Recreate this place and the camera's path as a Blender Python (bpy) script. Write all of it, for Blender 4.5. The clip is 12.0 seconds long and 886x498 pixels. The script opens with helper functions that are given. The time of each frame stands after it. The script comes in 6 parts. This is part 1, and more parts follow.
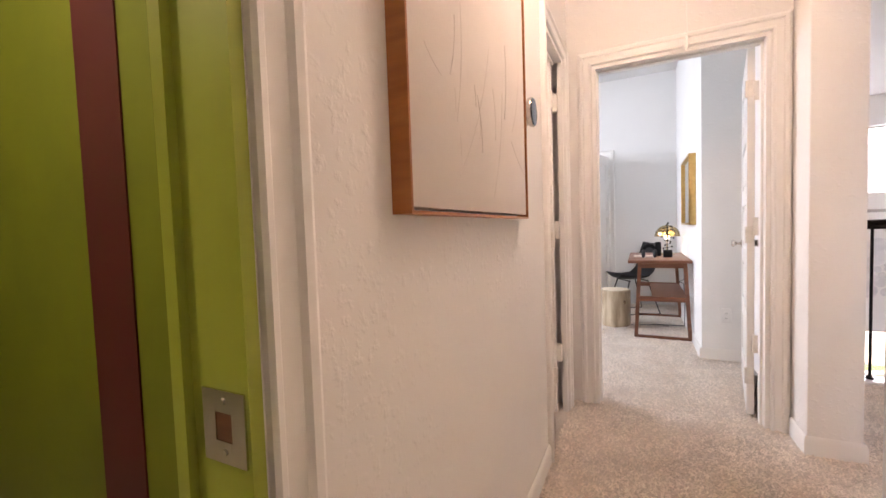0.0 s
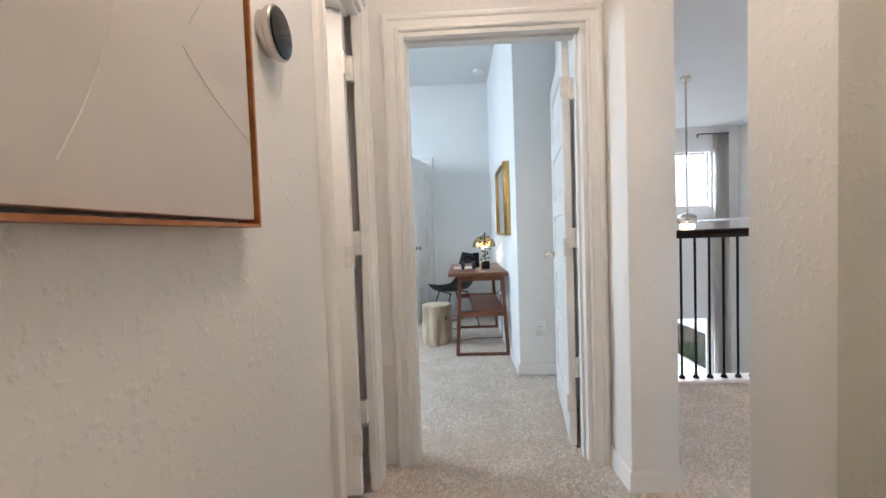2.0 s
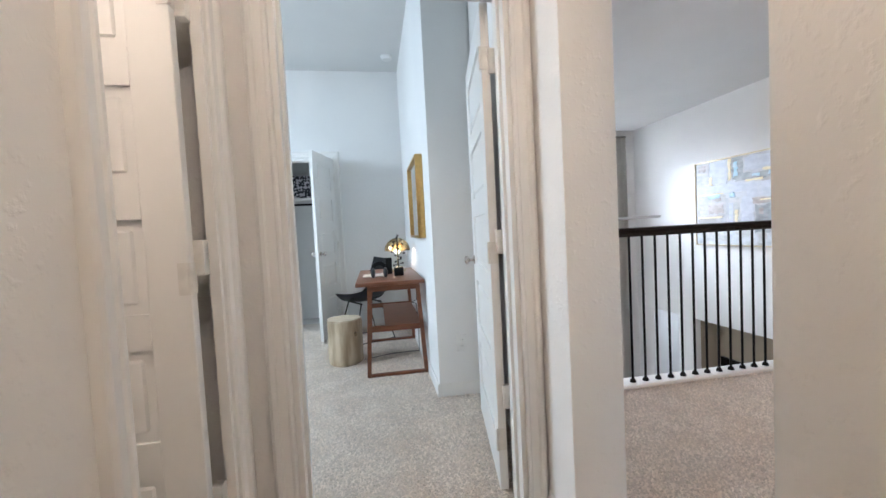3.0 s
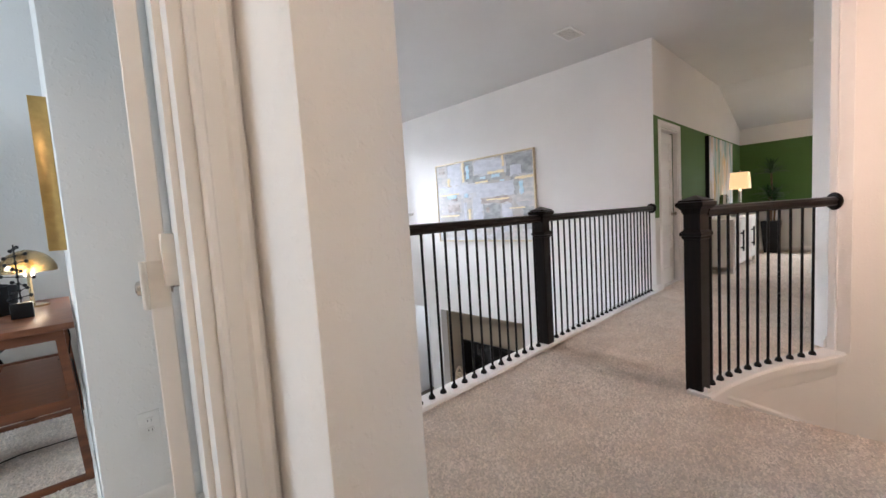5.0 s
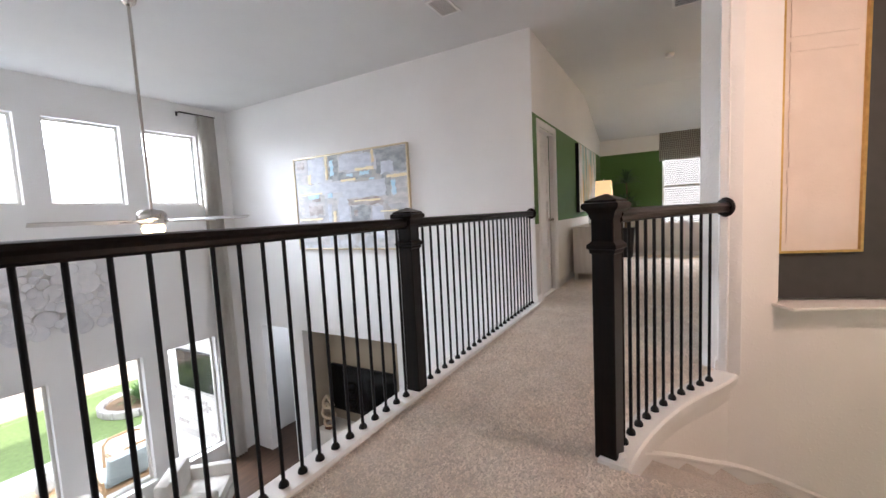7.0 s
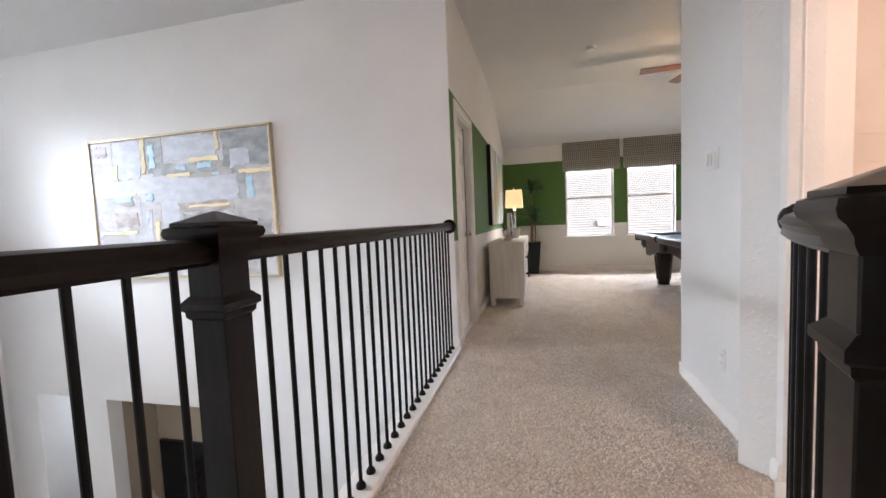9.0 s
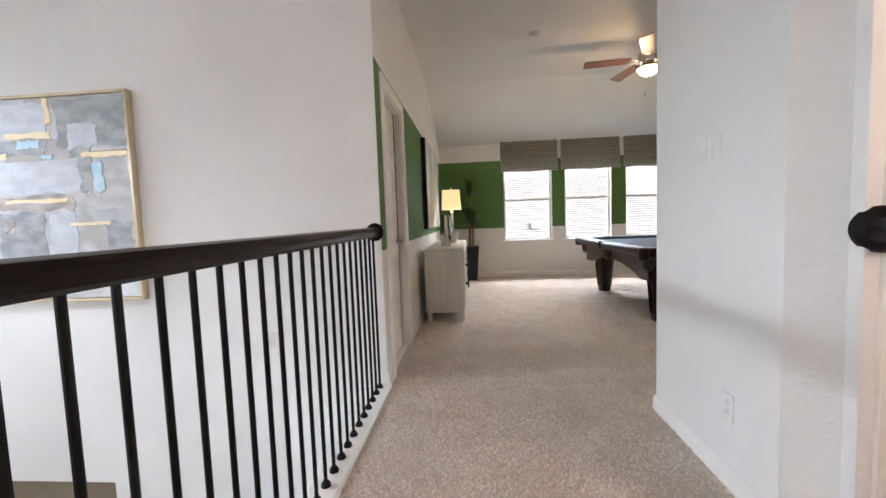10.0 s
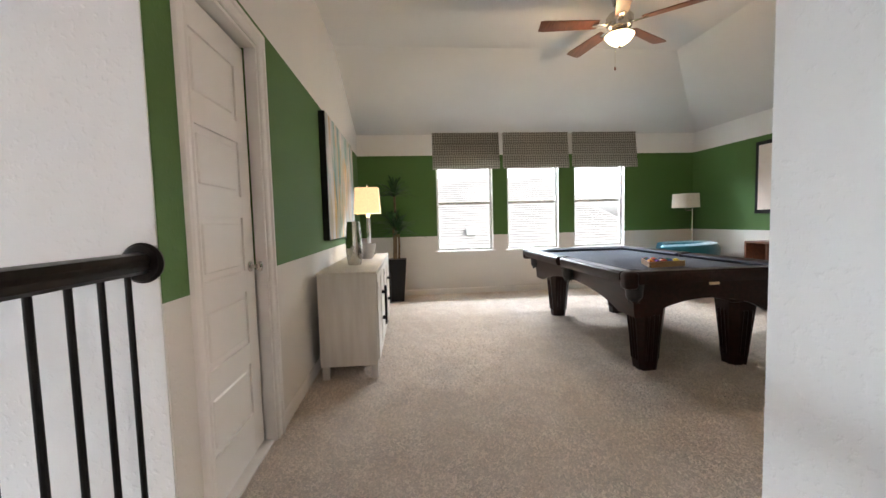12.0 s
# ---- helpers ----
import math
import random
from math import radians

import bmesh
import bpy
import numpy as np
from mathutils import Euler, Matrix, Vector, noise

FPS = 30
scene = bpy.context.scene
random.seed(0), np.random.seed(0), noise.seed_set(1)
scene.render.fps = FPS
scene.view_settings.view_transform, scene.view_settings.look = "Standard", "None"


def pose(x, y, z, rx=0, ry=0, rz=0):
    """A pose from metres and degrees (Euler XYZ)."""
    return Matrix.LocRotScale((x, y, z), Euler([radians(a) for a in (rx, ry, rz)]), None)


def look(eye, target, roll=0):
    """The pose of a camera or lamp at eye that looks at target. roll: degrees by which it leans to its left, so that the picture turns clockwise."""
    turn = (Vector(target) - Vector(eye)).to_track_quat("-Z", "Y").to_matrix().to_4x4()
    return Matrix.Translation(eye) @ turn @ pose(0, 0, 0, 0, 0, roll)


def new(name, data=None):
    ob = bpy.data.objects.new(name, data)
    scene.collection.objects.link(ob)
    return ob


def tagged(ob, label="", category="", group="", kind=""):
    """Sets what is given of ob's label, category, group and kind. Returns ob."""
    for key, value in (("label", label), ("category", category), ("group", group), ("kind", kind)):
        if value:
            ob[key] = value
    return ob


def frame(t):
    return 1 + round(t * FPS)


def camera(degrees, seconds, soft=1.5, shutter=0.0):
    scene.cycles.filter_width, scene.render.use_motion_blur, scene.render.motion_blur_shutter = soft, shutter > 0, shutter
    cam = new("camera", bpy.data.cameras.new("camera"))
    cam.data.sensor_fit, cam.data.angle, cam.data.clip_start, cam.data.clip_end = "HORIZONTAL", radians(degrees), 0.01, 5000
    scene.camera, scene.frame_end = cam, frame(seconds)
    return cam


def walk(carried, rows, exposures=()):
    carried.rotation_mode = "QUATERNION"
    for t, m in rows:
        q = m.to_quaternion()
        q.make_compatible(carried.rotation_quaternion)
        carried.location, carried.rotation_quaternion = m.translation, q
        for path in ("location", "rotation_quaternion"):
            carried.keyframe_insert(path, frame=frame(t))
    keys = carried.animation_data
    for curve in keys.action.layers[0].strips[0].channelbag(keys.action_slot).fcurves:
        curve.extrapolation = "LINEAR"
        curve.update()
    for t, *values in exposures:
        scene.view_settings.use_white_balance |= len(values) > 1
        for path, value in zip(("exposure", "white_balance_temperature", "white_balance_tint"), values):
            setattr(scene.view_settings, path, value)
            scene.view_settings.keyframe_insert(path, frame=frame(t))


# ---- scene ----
cam = camera(95.8, 12.0)
PATH = [
    (0, (-0.059, -0.126, 1.107), (-0.94, 1.668, 1.012), -1.9),
    (0.5, (-0.042, 0.007, 1.108), (-0.68, 1.901, 1.026), -1.7),
    (1, (-0.06, 0.179, 1.112), (-0.494, 2.129, 1.041), -1.7),
    (1.5, (-0.077, 0.366, 1.128), (-0.326, 2.349, 1.055), -1.8),
    (2, (-0.06, 0.581, 1.115), (-0.137, 2.578, 1.037), -2.0),
    (2.5, (-0.021, 0.803, 1.131), (0.094, 2.798, 1.041), -2.4),
    (4.3, (0.174, 1.495, 1.115), (1.196, 3.209, 0.98), -3.9),
    (4.5, (0.226, 1.572, 1.153), (1.365, 3.208, 0.992), -3.7),
    (5, (0.363, 1.675, 1.119), (1.738, 3.117, 0.956), -3.7),
    (5.5, (0.526, 1.798, 1.078), (2.1, 3.021, 0.915), -3.4),
    (6, (0.712, 1.908, 1.083), (2.419, 2.938, 0.924), -3.2),
    (6.5, (0.921, 2.014, 1.089), (2.65, 3.005, 0.914), -3.1),
    (6.7, (1.025, 2.034, 1.092), (2.748, 3.034, 0.917), -2.9),
    (8.3, (1.954, 2.543, 1.099), (3.814, 3.265, 0.952), -2.5),
    (8.5, (2.076, 2.593, 1.103), (3.958, 3.256, 0.962), -2.4),
    (9, (2.401, 2.726, 1.099), (4.339, 3.203, 0.959), -2.4),
    (9.5, (2.727, 2.824, 1.113), (4.7, 3.12, 0.975), -2.2),
    (10, (3.073, 2.823, 1.113), (5.061, 2.977, 0.969), -2.1),
    (10.5, (3.427, 2.818, 1.119), (5.422, 2.843, 0.974), -1.9),
    (11, (3.777, 2.827, 1.13), (5.77, 2.762, 0.987), -1.8),
    (11.5, (4.111, 2.771, 1.117), (6.104, 2.66, 0.991), -1.7),
    (12, (4.443, 2.697, 1.147), (6.431, 2.525, 1.012), -1.5),
]
EXPOSURES = [(0.0, 1.40, 6750, 26), (1.0, 1.20, 6250, 16), (2.5, 1.04, 5750, 10), (4.5, 0.90, 6200, 14), (6.5, 0.88, 6150, 14), (9.0, 0.98, 6200, 14), (12.0, 1.14, 6250, 11)]
walk(cam, [(t, look(eye, target, roll)) for t, eye, target, roll in PATH], EXPOSURES)

# ---- world and light ----
SUN_EL, SUN_ROT = radians(52), radians(200)
world = bpy.data.worlds.new("sky")
scene.world = world
world.use_nodes = True
wn = world.node_tree.nodes
sky = wn.new("ShaderNodeTexSky")
sky.sky_type, sky.sun_disc, sky.sun_elevation, sky.sun_rotation = "NISHITA", False, SUN_EL, SUN_ROT
sky.air_density, sky.dust_density = 1.0, 3.0
haze = wn.new("ShaderNodeHueSaturation")
haze.inputs["Saturation"].default_value, haze.inputs["Value"].default_value = 0.22, 2.2
world.node_tree.links.new(sky.outputs[0], haze.inputs["Color"])
world.node_tree.links.new(haze.outputs[0], wn["Background"].inputs[0])
wn["Background"].inputs[1].default_value = 0.135


def sun_lamp(strength, angle, elevation, heading):
    data = bpy.data.lights.new("sun", "SUN")
    data.energy, data.angle, data.color = strength, radians(angle), (1.0, 0.96, 0.9)
    ob = new("sun", data)
    d = Vector((math.sin(heading) * math.cos(elevation), math.cos(heading) * math.cos(elevation), math.sin(elevation)))
    ob.matrix_world = look(d * 40, (0, 0, 0))


def area_lamp(name, eye, target, w, h, power, color):
    data = bpy.data.lights.new(name, "AREA")
    data.shape, data.size, data.size_y, data.energy, data.color = "RECTANGLE", w, h, power, color
    ob = new(name, data)
    ob.matrix_world = look(eye, target)


def bulb(name, place, power, color, radius=0.04):
    data = bpy.data.lights.new(name, "POINT")
    data.energy, data.color, data.shadow_soft_size = power, color, radius
    new(name, data).location = place


DAY, WARM, SOFT = (0.86, 0.93, 1.0), (1.0, 0.74, 0.46), (1.0, 0.82, 0.66)
sun_lamp(5.0, 2.0, SUN_EL, SUN_ROT)
# daylight of the windows: living room, games room, bedroom
area_lamp("window_light_living", (4.5, 12.4, 3.7), (4.3, 2.8, 0.2), 4.4, 2.0, 1060, DAY)
for wy in (1.79, 0.68, -0.42):
    area_lamp("window_light_games", (12.6, wy, 2.75), (8.0, wy, 0.3), 1.0, 0.5, 88, DAY)
area_lamp("window_light_bedroom", (-2.9, 4.2, 2.1), (-0.5, 4.1, 0.0), 1.4, 1.3, 50, (0.78, 0.92, 1.0))
# lamps of the house, plus four added fill lights that have no fixture
# unseen fill, added to brighten the open hall door leaf
bulb("side_room_light", (-1.05, 1.75, 2.3), 6, SOFT, 0.08)
# added daylight-coloured fill, brightens the room behind the lower opening
bulb("entry_light", (6.6, 8.2, -1.0), 5, DAY, 0.08)
bulb("hall_lamp_light", (0.02, 1.15, 2.40), 10, SOFT, 0.10)
# unseen fill added to lift the green walls and door frame
bulb("green_room_light", (-1.5, -0.6, 2.5), 17, (1.0, 0.85, 0.6), 0.08)
# invented warm fill in mid-air, evens the light on the curved stair wall
bulb("stair_lamp_light", (3.0, 0.9, 1.75), 25, (1.0, 0.70, 0.54), 0.10)
bulb("games_fan_light", (7.98, 0.76, 2.70), 15, (1.0, 0.66, 0.36), 0.07)
bulb("living_fan_light", (3.04, 6.12, 0.95), 4, WARM, 0.05)
bulb("table_lamp_light", (8.96, 3.13, 1.38), 3, WARM, 0.04)
bulb("desk_lamp_light", (0.22, 4.99, 0.95), 2.5, (1.0, 0.86, 0.68), 0.03)

# ---- materials ----
def material(name, color, rough=0.6, metal=0.0, color2=None, scale=6.0, detail=4.0, bump=0.0, bump_scale=80.0, bump_dist=0.01, mix=(0.35, 0.65), emit=None, sheen=0.0, stretch=(1, 1, 1), coat=0.0, spec=0.5, island=0.0):
    m = bpy.data.materials.new(name)
    m.use_nodes = True
    nt, b = m.node_tree, m.node_tree.nodes["Principled BSDF"]
    b.inputs["Roughness"].default_value, b.inputs["Metallic"].default_value = rough, metal
    b.inputs["Sheen Weight"].default_value, b.inputs["Coat Weight"].default_value = sheen, coat
    b.inputs["Specular IOR Level"].default_value = spec
    tc = nt.nodes.new("ShaderNodeTexCoord")
    mp = nt.nodes.new("ShaderNodeMapping")
    mp.inputs["Scale"].default_value = stretch
    nt.links.new(tc.outputs["Object"], mp.inputs[0])
    c2 = color2 or tuple(c * 0.88 for c in color)
    n = nt.nodes.new("ShaderNodeTexNoise")
    n.inputs["Scale"].default_value, n.inputs["Detail"].default_value = scale, detail
    nt.links.new(mp.outputs[0], n.inputs[0])
    r = nt.nodes.new("ShaderNodeValToRGB")
    r.color_ramp.elements[0].position, r.color_ramp.elements[1].position = mix
    r.color_ramp.elements[0].color, r.color_ramp.elements[1].color = (*color, 1), (*c2, 1)
    nt.links.new(n.outputs[0], r.inputs[0])
    out = r.outputs[0]
    if island:
        oi = nt.nodes.new("ShaderNodeObjectInfo")
        g = nt.nodes.new("ShaderNodeNewGeometry")
        ad = nt.nodes.new("ShaderNodeMath")
        nt.links.new(oi.outputs["Random"], ad.inputs[0])
        nt.links.new(g.outputs["Random Per Island"], ad.inputs[1])
        fr = nt.nodes.new("ShaderNodeMath")
        fr.operation = "FRACT"
        nt.links.new(ad.outputs[0], fr.inputs[0])
        mr = nt.nodes.new("ShaderNodeMapRange")
        mr.inputs[3].default_value, mr.inputs[4].default_value = 1 - island, 1 + island
        nt.links.new(fr.outputs[0], mr.inputs[0])
        hv = nt.nodes.new("ShaderNodeHueSaturation")
        nt.links.new(mr.outputs[0], hv.inputs["Value"])
        nt.links.new(out, hv.inputs["Color"])
        out = hv.outputs[0]
    nt.links.new(out, b.inputs["Base Color"])
    if bump:
        n2 = nt.nodes.new("ShaderNodeTexNoise")
        n2.inputs["Scale"].default_value, n2.inputs["Detail"].default_value = bump_scale, 3.0
        nt.links.new(mp.outputs[0], n2.inputs[0])
        bp = nt.nodes.new("ShaderNodeBump")
        bp.inputs["Strength"].default_value, bp.inputs["Distance"].default_value = bump, bump_dist
        nt.links.new(n2.outputs[0], bp.inputs["Height"])
        nt.links.new(bp.outputs[0], b.inputs["Normal"])
    if emit:
        b.inputs["Emission Color"].default_value, b.inputs["Emission Strength"].default_value = (*emit[0], 1), emit[1]
    return m


def drywall(name, color):
    """Painted plasterboard with a sprayed, knocked-down texture."""
    m = material(name, color, 0.75, color2=tuple(c * 0.96 for c in color), scale=1.3)
    nt, b = m.node_tree, m.node_tree.nodes["Principled BSDF"]
    tc = nt.nodes["Texture Coordinate"]
    n = nt.nodes.new("ShaderNodeTexNoise")
    n.inputs["Scale"].default_value, n.inputs["Detail"].default_value, n.inputs["Distortion"].default_value = 48, 3, 0.0
    nt.links.new(tc.outputs["Object"], n.inputs[0])
    r = nt.nodes.new("ShaderNodeValToRGB")
    r.color_ramp.elements[0].position, r.color_ramp.elements[1].position = 0.50, 0.80
    r.color_ramp.interpolation = "EASE"
    nt.links.new(n.outputs[0], r.inputs[0])
    n2 = nt.nodes.new("ShaderNodeTexNoise")
    n2.inputs["Scale"].default_value = 220
    nt.links.new(tc.outputs["Object"], n2.inputs[0])
    ad = nt.nodes.new("ShaderNodeMath")
    ad.operation = "MULTIPLY_ADD"
    ad.inputs[1].default_value = 0.10
    nt.links.new(n2.outputs[0], ad.inputs[0])
    nt.links.new(r.outputs[0], ad.inputs[2])
    bp = nt.nodes.new("ShaderNodeBump")
    bp.inputs["Strength"].default_value, bp.inputs["Distance"].default_value = 0.38, 0.0036
    nt.links.new(ad.outputs[0], bp.inputs["Height"])
    nt.links.new(bp.outputs[0], b.inputs["Normal"])
    return m


def carpet_material(name, color, color2):
    m = material(name, color, 0.95, color2=color2, scale=105, detail=5, bump=1.0, bump_scale=120, bump_dist=0.025, mix=(0.30, 0.70), sheen=0.3, spec=0.1)
    nt = m.node_tree
    r = nt.nodes["Color Ramp"]
    tc = nt.nodes["Texture Coordinate"]
    big = nt.nodes.new("ShaderNodeTexNoise")
    big.inputs["Scale"].default_value, big.inputs["Detail"].default_value = 3.5, 3
    nt.links.new(tc.outputs["Object"], big.inputs[0])
    mr = nt.nodes.new("ShaderNodeMapRange")
    mr.inputs[1].default_value, mr.inputs[2].default_value, mr.inputs[3].default_value, mr.inputs[4].default_value = 0.35, 0.65, 0.9, 1.08
    nt.links.new(big.outputs[0], mr.inputs[0])
    hv = nt.nodes.new("ShaderNodeHueSaturation")
    nt.links.new(mr.outputs[0], hv.inputs["Value"])
    nt.links.new(r.outputs[0], hv.inputs["Color"])
    nt.links.new(hv.outputs[0], nt.nodes["Principled BSDF"].inputs["Base Color"])
    return m


def glass_material(name, color=(1, 1, 1), rough=0.0):
    m = bpy.data.materials.new(name)
    m.use_nodes = True
    b = m.node_tree.nodes["Principled BSDF"]
    b.inputs["Base Color"].default_value, b.inputs["Roughness"].default_value = (*color, 1), rough
    b.inputs["Transmission Weight"].default_value, b.inputs["IOR"].default_value = 1.0, 1.45
    return m


WALL = drywall("wall_paint", (0.80, 0.775, 0.745))
WALL_COOL = drywall("wall_paint_white", (0.80, 0.79, 0.775))
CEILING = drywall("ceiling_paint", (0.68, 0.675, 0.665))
GREEN = drywall("green_paint", (0.075, 0.165, 0.038))
LOWER = drywall("band_paint", (0.72, 0.70, 0.66))
TAUPE = drywall("recess_paint", (0.36, 0.30, 0.22))
LIME = material("lime_paint", (0.36, 0.42, 0.06), 0.45, color2=(0.33, 0.38, 0.05), scale=3)
OLIVE = material("olive_paint", (0.17, 0.20, 0.012), 0.6, color2=(0.15, 0.18, 0.012), scale=3)
MAROON = material("maroon_paint", (0.10, 0.012, 0.016), 0.6, scale=3)
TRIM = material("trim_paint", (0.82, 0.80, 0.77), 0.35, color2=(0.79, 0.77, 0.74), scale=2)
DOOR = material("door_paint", (0.82, 0.80, 0.77), 0.32, color2=(0.79, 0.77, 0.74), scale=2, bump=0.04, bump_scale=40)
CARPET = carpet_material("carpet", (0.82, 0.74, 0.66), (0.66, 0.58, 0.50))
ESPRESSO = material("espresso_wood", (0.0055, 0.0042, 0.0038), 0.30, color2=(0.010, 0.0062, 0.0048), scale=5, detail=6, stretch=(12, 12, 1), bump=0.02, bump_scale=40, spec=0.16)
BLACK_METAL = material("black_metal", (0.006, 0.0055, 0.0055), 0.4, scale=10, spec=0.2)
WALNUT = material("walnut_wood", (0.20, 0.070, 0.030), 0.4, color2=(0.12, 0.040, 0.018), scale=5, detail=6, stretch=(1, 8, 8), bump=0.05, bump_scale=50)
MAHOGANY = material("mahogany_wood", (0.012, 0.004, 0.003), 0.33, color2=(0.024, 0.007, 0.005), scale=4, detail=6, stretch=(1, 10, 10), spec=0.22)
NICKEL = material("brushed_nickel", (0.62, 0.58, 0.53), 0.25, metal=1.0, scale=20)
PALE_METAL = material("painted_hinge", (0.80, 0.77, 0.72), 0.4, metal=0.2, scale=20)
GLASS = glass_material("window_glass")
OAK_FLOOR = material("dark_floor_wood", (0.085, 0.045, 0.026), 0.35, color2=(0.05, 0.026, 0.015), scale=3, detail=6, stretch=(1, 9, 1), island=0.2)
VINYL = material("window_vinyl", (0.62, 0.60, 0.56), 0.4, scale=4)
PLASTIC = material("white_plastic", (0.82, 0.81, 0.79), 0.35, scale=8)


# ---- mesh helpers ----
def box(bm, x0, x1, y0, y1, z0, z1, bevel=0.0, segments=2):
    r = bmesh.ops.create_cube(bm, size=1.0, matrix=Matrix.Translation(((x0 + x1) / 2, (y0 + y1) / 2, (z0 + z1) / 2)) @ Matrix.Diagonal((x1 - x0, y1 - y0, z1 - z0, 1)))
    if bevel:
        edges = list({e for v in r["verts"] for e in v.link_edges})
        bmesh.ops.bevel(bm, geom=edges, offset=bevel, segments=segments, affect="EDGES", profile=0.5)
    return r["verts"]


def cyl(bm, x, y, z0, z1, r0, r1=None, n=16, axis="z"):
    m = {"z": Matrix.Identity(4), "x": Matrix.Rotation(radians(90), 4, "Y"), "y": Matrix.Rotation(radians(-90), 4, "X")}[axis]
    r = bmesh.ops.create_cone(bm, cap_ends=True, segments=n, radius1=r0, radius2=r0 if r1 is None else r1, depth=z1 - z0)
    where = {"z": (x, y, (z0 + z1) / 2), "x": ((z0 + z1) / 2, x, y), "y": (x, (z0 + z1) / 2, y)}[axis]
    bmesh.ops.transform(bm, matrix=Matrix.Translation(where) @ m, verts=r["verts"])
    return r["verts"]


def rod(bm, a, b, r0, r1=None, n=10):
    a, b = Vector(a), Vector(b)
    d = b - a
    r = bmesh.ops.create_cone(bm, cap_ends=True, segments=n, radius1=r0, radius2=r0 if r1 is None else r1, depth=d.length)
    bmesh.ops.transform(bm, matrix=Matrix.Translation((a + b) / 2) @ d.to_track_quat("Z", "Y").to_matrix().to_4x4(), verts=r["verts"])


def ball(bm, x, y, z, rx, ry=None, rz=None, u=16, v=10):
    r = bmesh.ops.create_uvsphere(bm, u_segments=u, v_segments=v, radius=1.0)
    bmesh.ops.transform(bm, matrix=Matrix.Translation((x, y, z)) @ Matrix.Diagonal((rx, ry or rx, rz or rx, 1)), verts=r["verts"])
    return r["verts"]


def lathe(bm, profile, x=0.0, y=0.0, n=24):
    """A turned shape from rows of radius and height."""
    rings = []
    for r, z in profile:
        rings.append([bm.verts.new((x + r * math.cos(2 * math.pi * k / n), y + r * math.sin(2 * math.pi * k / n), z)) for k in range(n)])
    for a, b in zip(rings, rings[1:]):
        for k in range(n):
            bm.faces.new((a[k], a[(k + 1) % n], b[(k + 1) % n], b[k]))
    bm.faces.new(rings[0][::-1])
    bm.faces.new(rings[-1])


def sweep(bm, points, section, up=(0, 0, 1), closed=False):
    """A section (side, up) carried along a line of points."""
    pts = [Vector(p) for p in points]
    rings = []
    for i, p in enumerate(pts):
        a = pts[(i - 1) % len(pts)] if closed or i else p
        b = pts[(i + 1) % len(pts)] if closed or i < len(pts) - 1 else p
        d = (b - a).normalized()
        side = d.cross(Vector(up)).normalized()
        u = side.cross(d)
        rings.append([bm.verts.new(p + side * s + u * h) for s, h in section])
    n = len(section)
    pairs = list(zip(rings, rings[1:])) + ([(rings[-1], rings[0])] if closed else [])
    for a, b in pairs:
        for k in range(n):
            bm.faces.new((a[k], a[(k + 1) % n], b[(k + 1) % n], b[k]))
    if not closed:
        bm.faces.new(rings[0][::-1])
        bm.faces.new(rings[-1])


def circle(r, n=8):
    return [(r * math.cos(2 * math.pi * k / n), r * math.sin(2 * math.pi * k / n)) for k in range(n)]


def finish(name, bm, mat, smooth=True):
    bmesh.ops.recalc_face_normals(bm, faces=bm.faces)
    me = bpy.data.meshes.new(name)
    bm.to_mesh(me)
    bm.free()
    for one in mat if isinstance(mat, (list, tuple)) else [mat]:
        me.materials.append(one)
    if smooth:
        me.shade_smooth()
        me.set_sharp_from_angle(angle=radians(35))
    return me


def structure(name, bm, mat, label, category):
    return tagged(new(name, finish(name, bm, mat)), label, category, kind="structure")


def thing(name, place, label, category, turn=0.0, group="", kind=""):
    ob = new(name)
    ob.empty_display_size = 0.1
    ob.location, ob.rotation_euler = place, (0, 0, radians(turn))
    return tagged(ob, label, category, group, kind)


def part(name, bm, mat, parent, label=""):
    ob = new(name, finish(name, bm, mat))
    ob.parent = parent
    return tagged(ob, label)


def part_copy(ob, place, turn=0.0):
    """Another part on the same mesh under the same parent."""
    c = ob.copy()
    scene.collection.objects.link(c)
    c.location, c.rotation_euler = place, (0, 0, radians(turn))
    return c


def boxes(*rows, bevel=0.0):
    bm = bmesh.new()
    for r in rows:
        box(bm, *r, bevel=bevel)
    return bm


# ---- structure: floors ----
CEIL, LOW = 3.08, -3.10
bm = bmesh.new()
for r in ((-0.57, 0.83, -1.6, 2.53, -0.3, 0), (-3.2, 0.83, 2.53, 6.4, -0.3, 0), (0.83, 2.89, 1.2, 3.40, -0.3, 0), (2.89, 5.69, 2.32, 3.40, -0.3, 0), (5.30, 5.69, -2.1, 2.32, -0.3, 0), (5.69, 10.8, -2.1, 3.50, -0.3, 0)):
    box(bm, *r)


def landing_edge(a, off=0.0):
    """A point of the curved landing edge above the stair, by its angle; it straightens towards the wall end."""
    k = min(max((58 - a) / 8, 0.0), 1.0)
    r = 2.505 + off + 0.05 * k * k
    return (2.535 + r * math.cos(radians(a)), -0.17 + r * math.sin(radians(a)))


def edge_line(a0, a1, off, z, n=24):
    return [(*landing_edge(a0 + (a1 - a0) * k / n, off), z) for k in range(n + 1)]


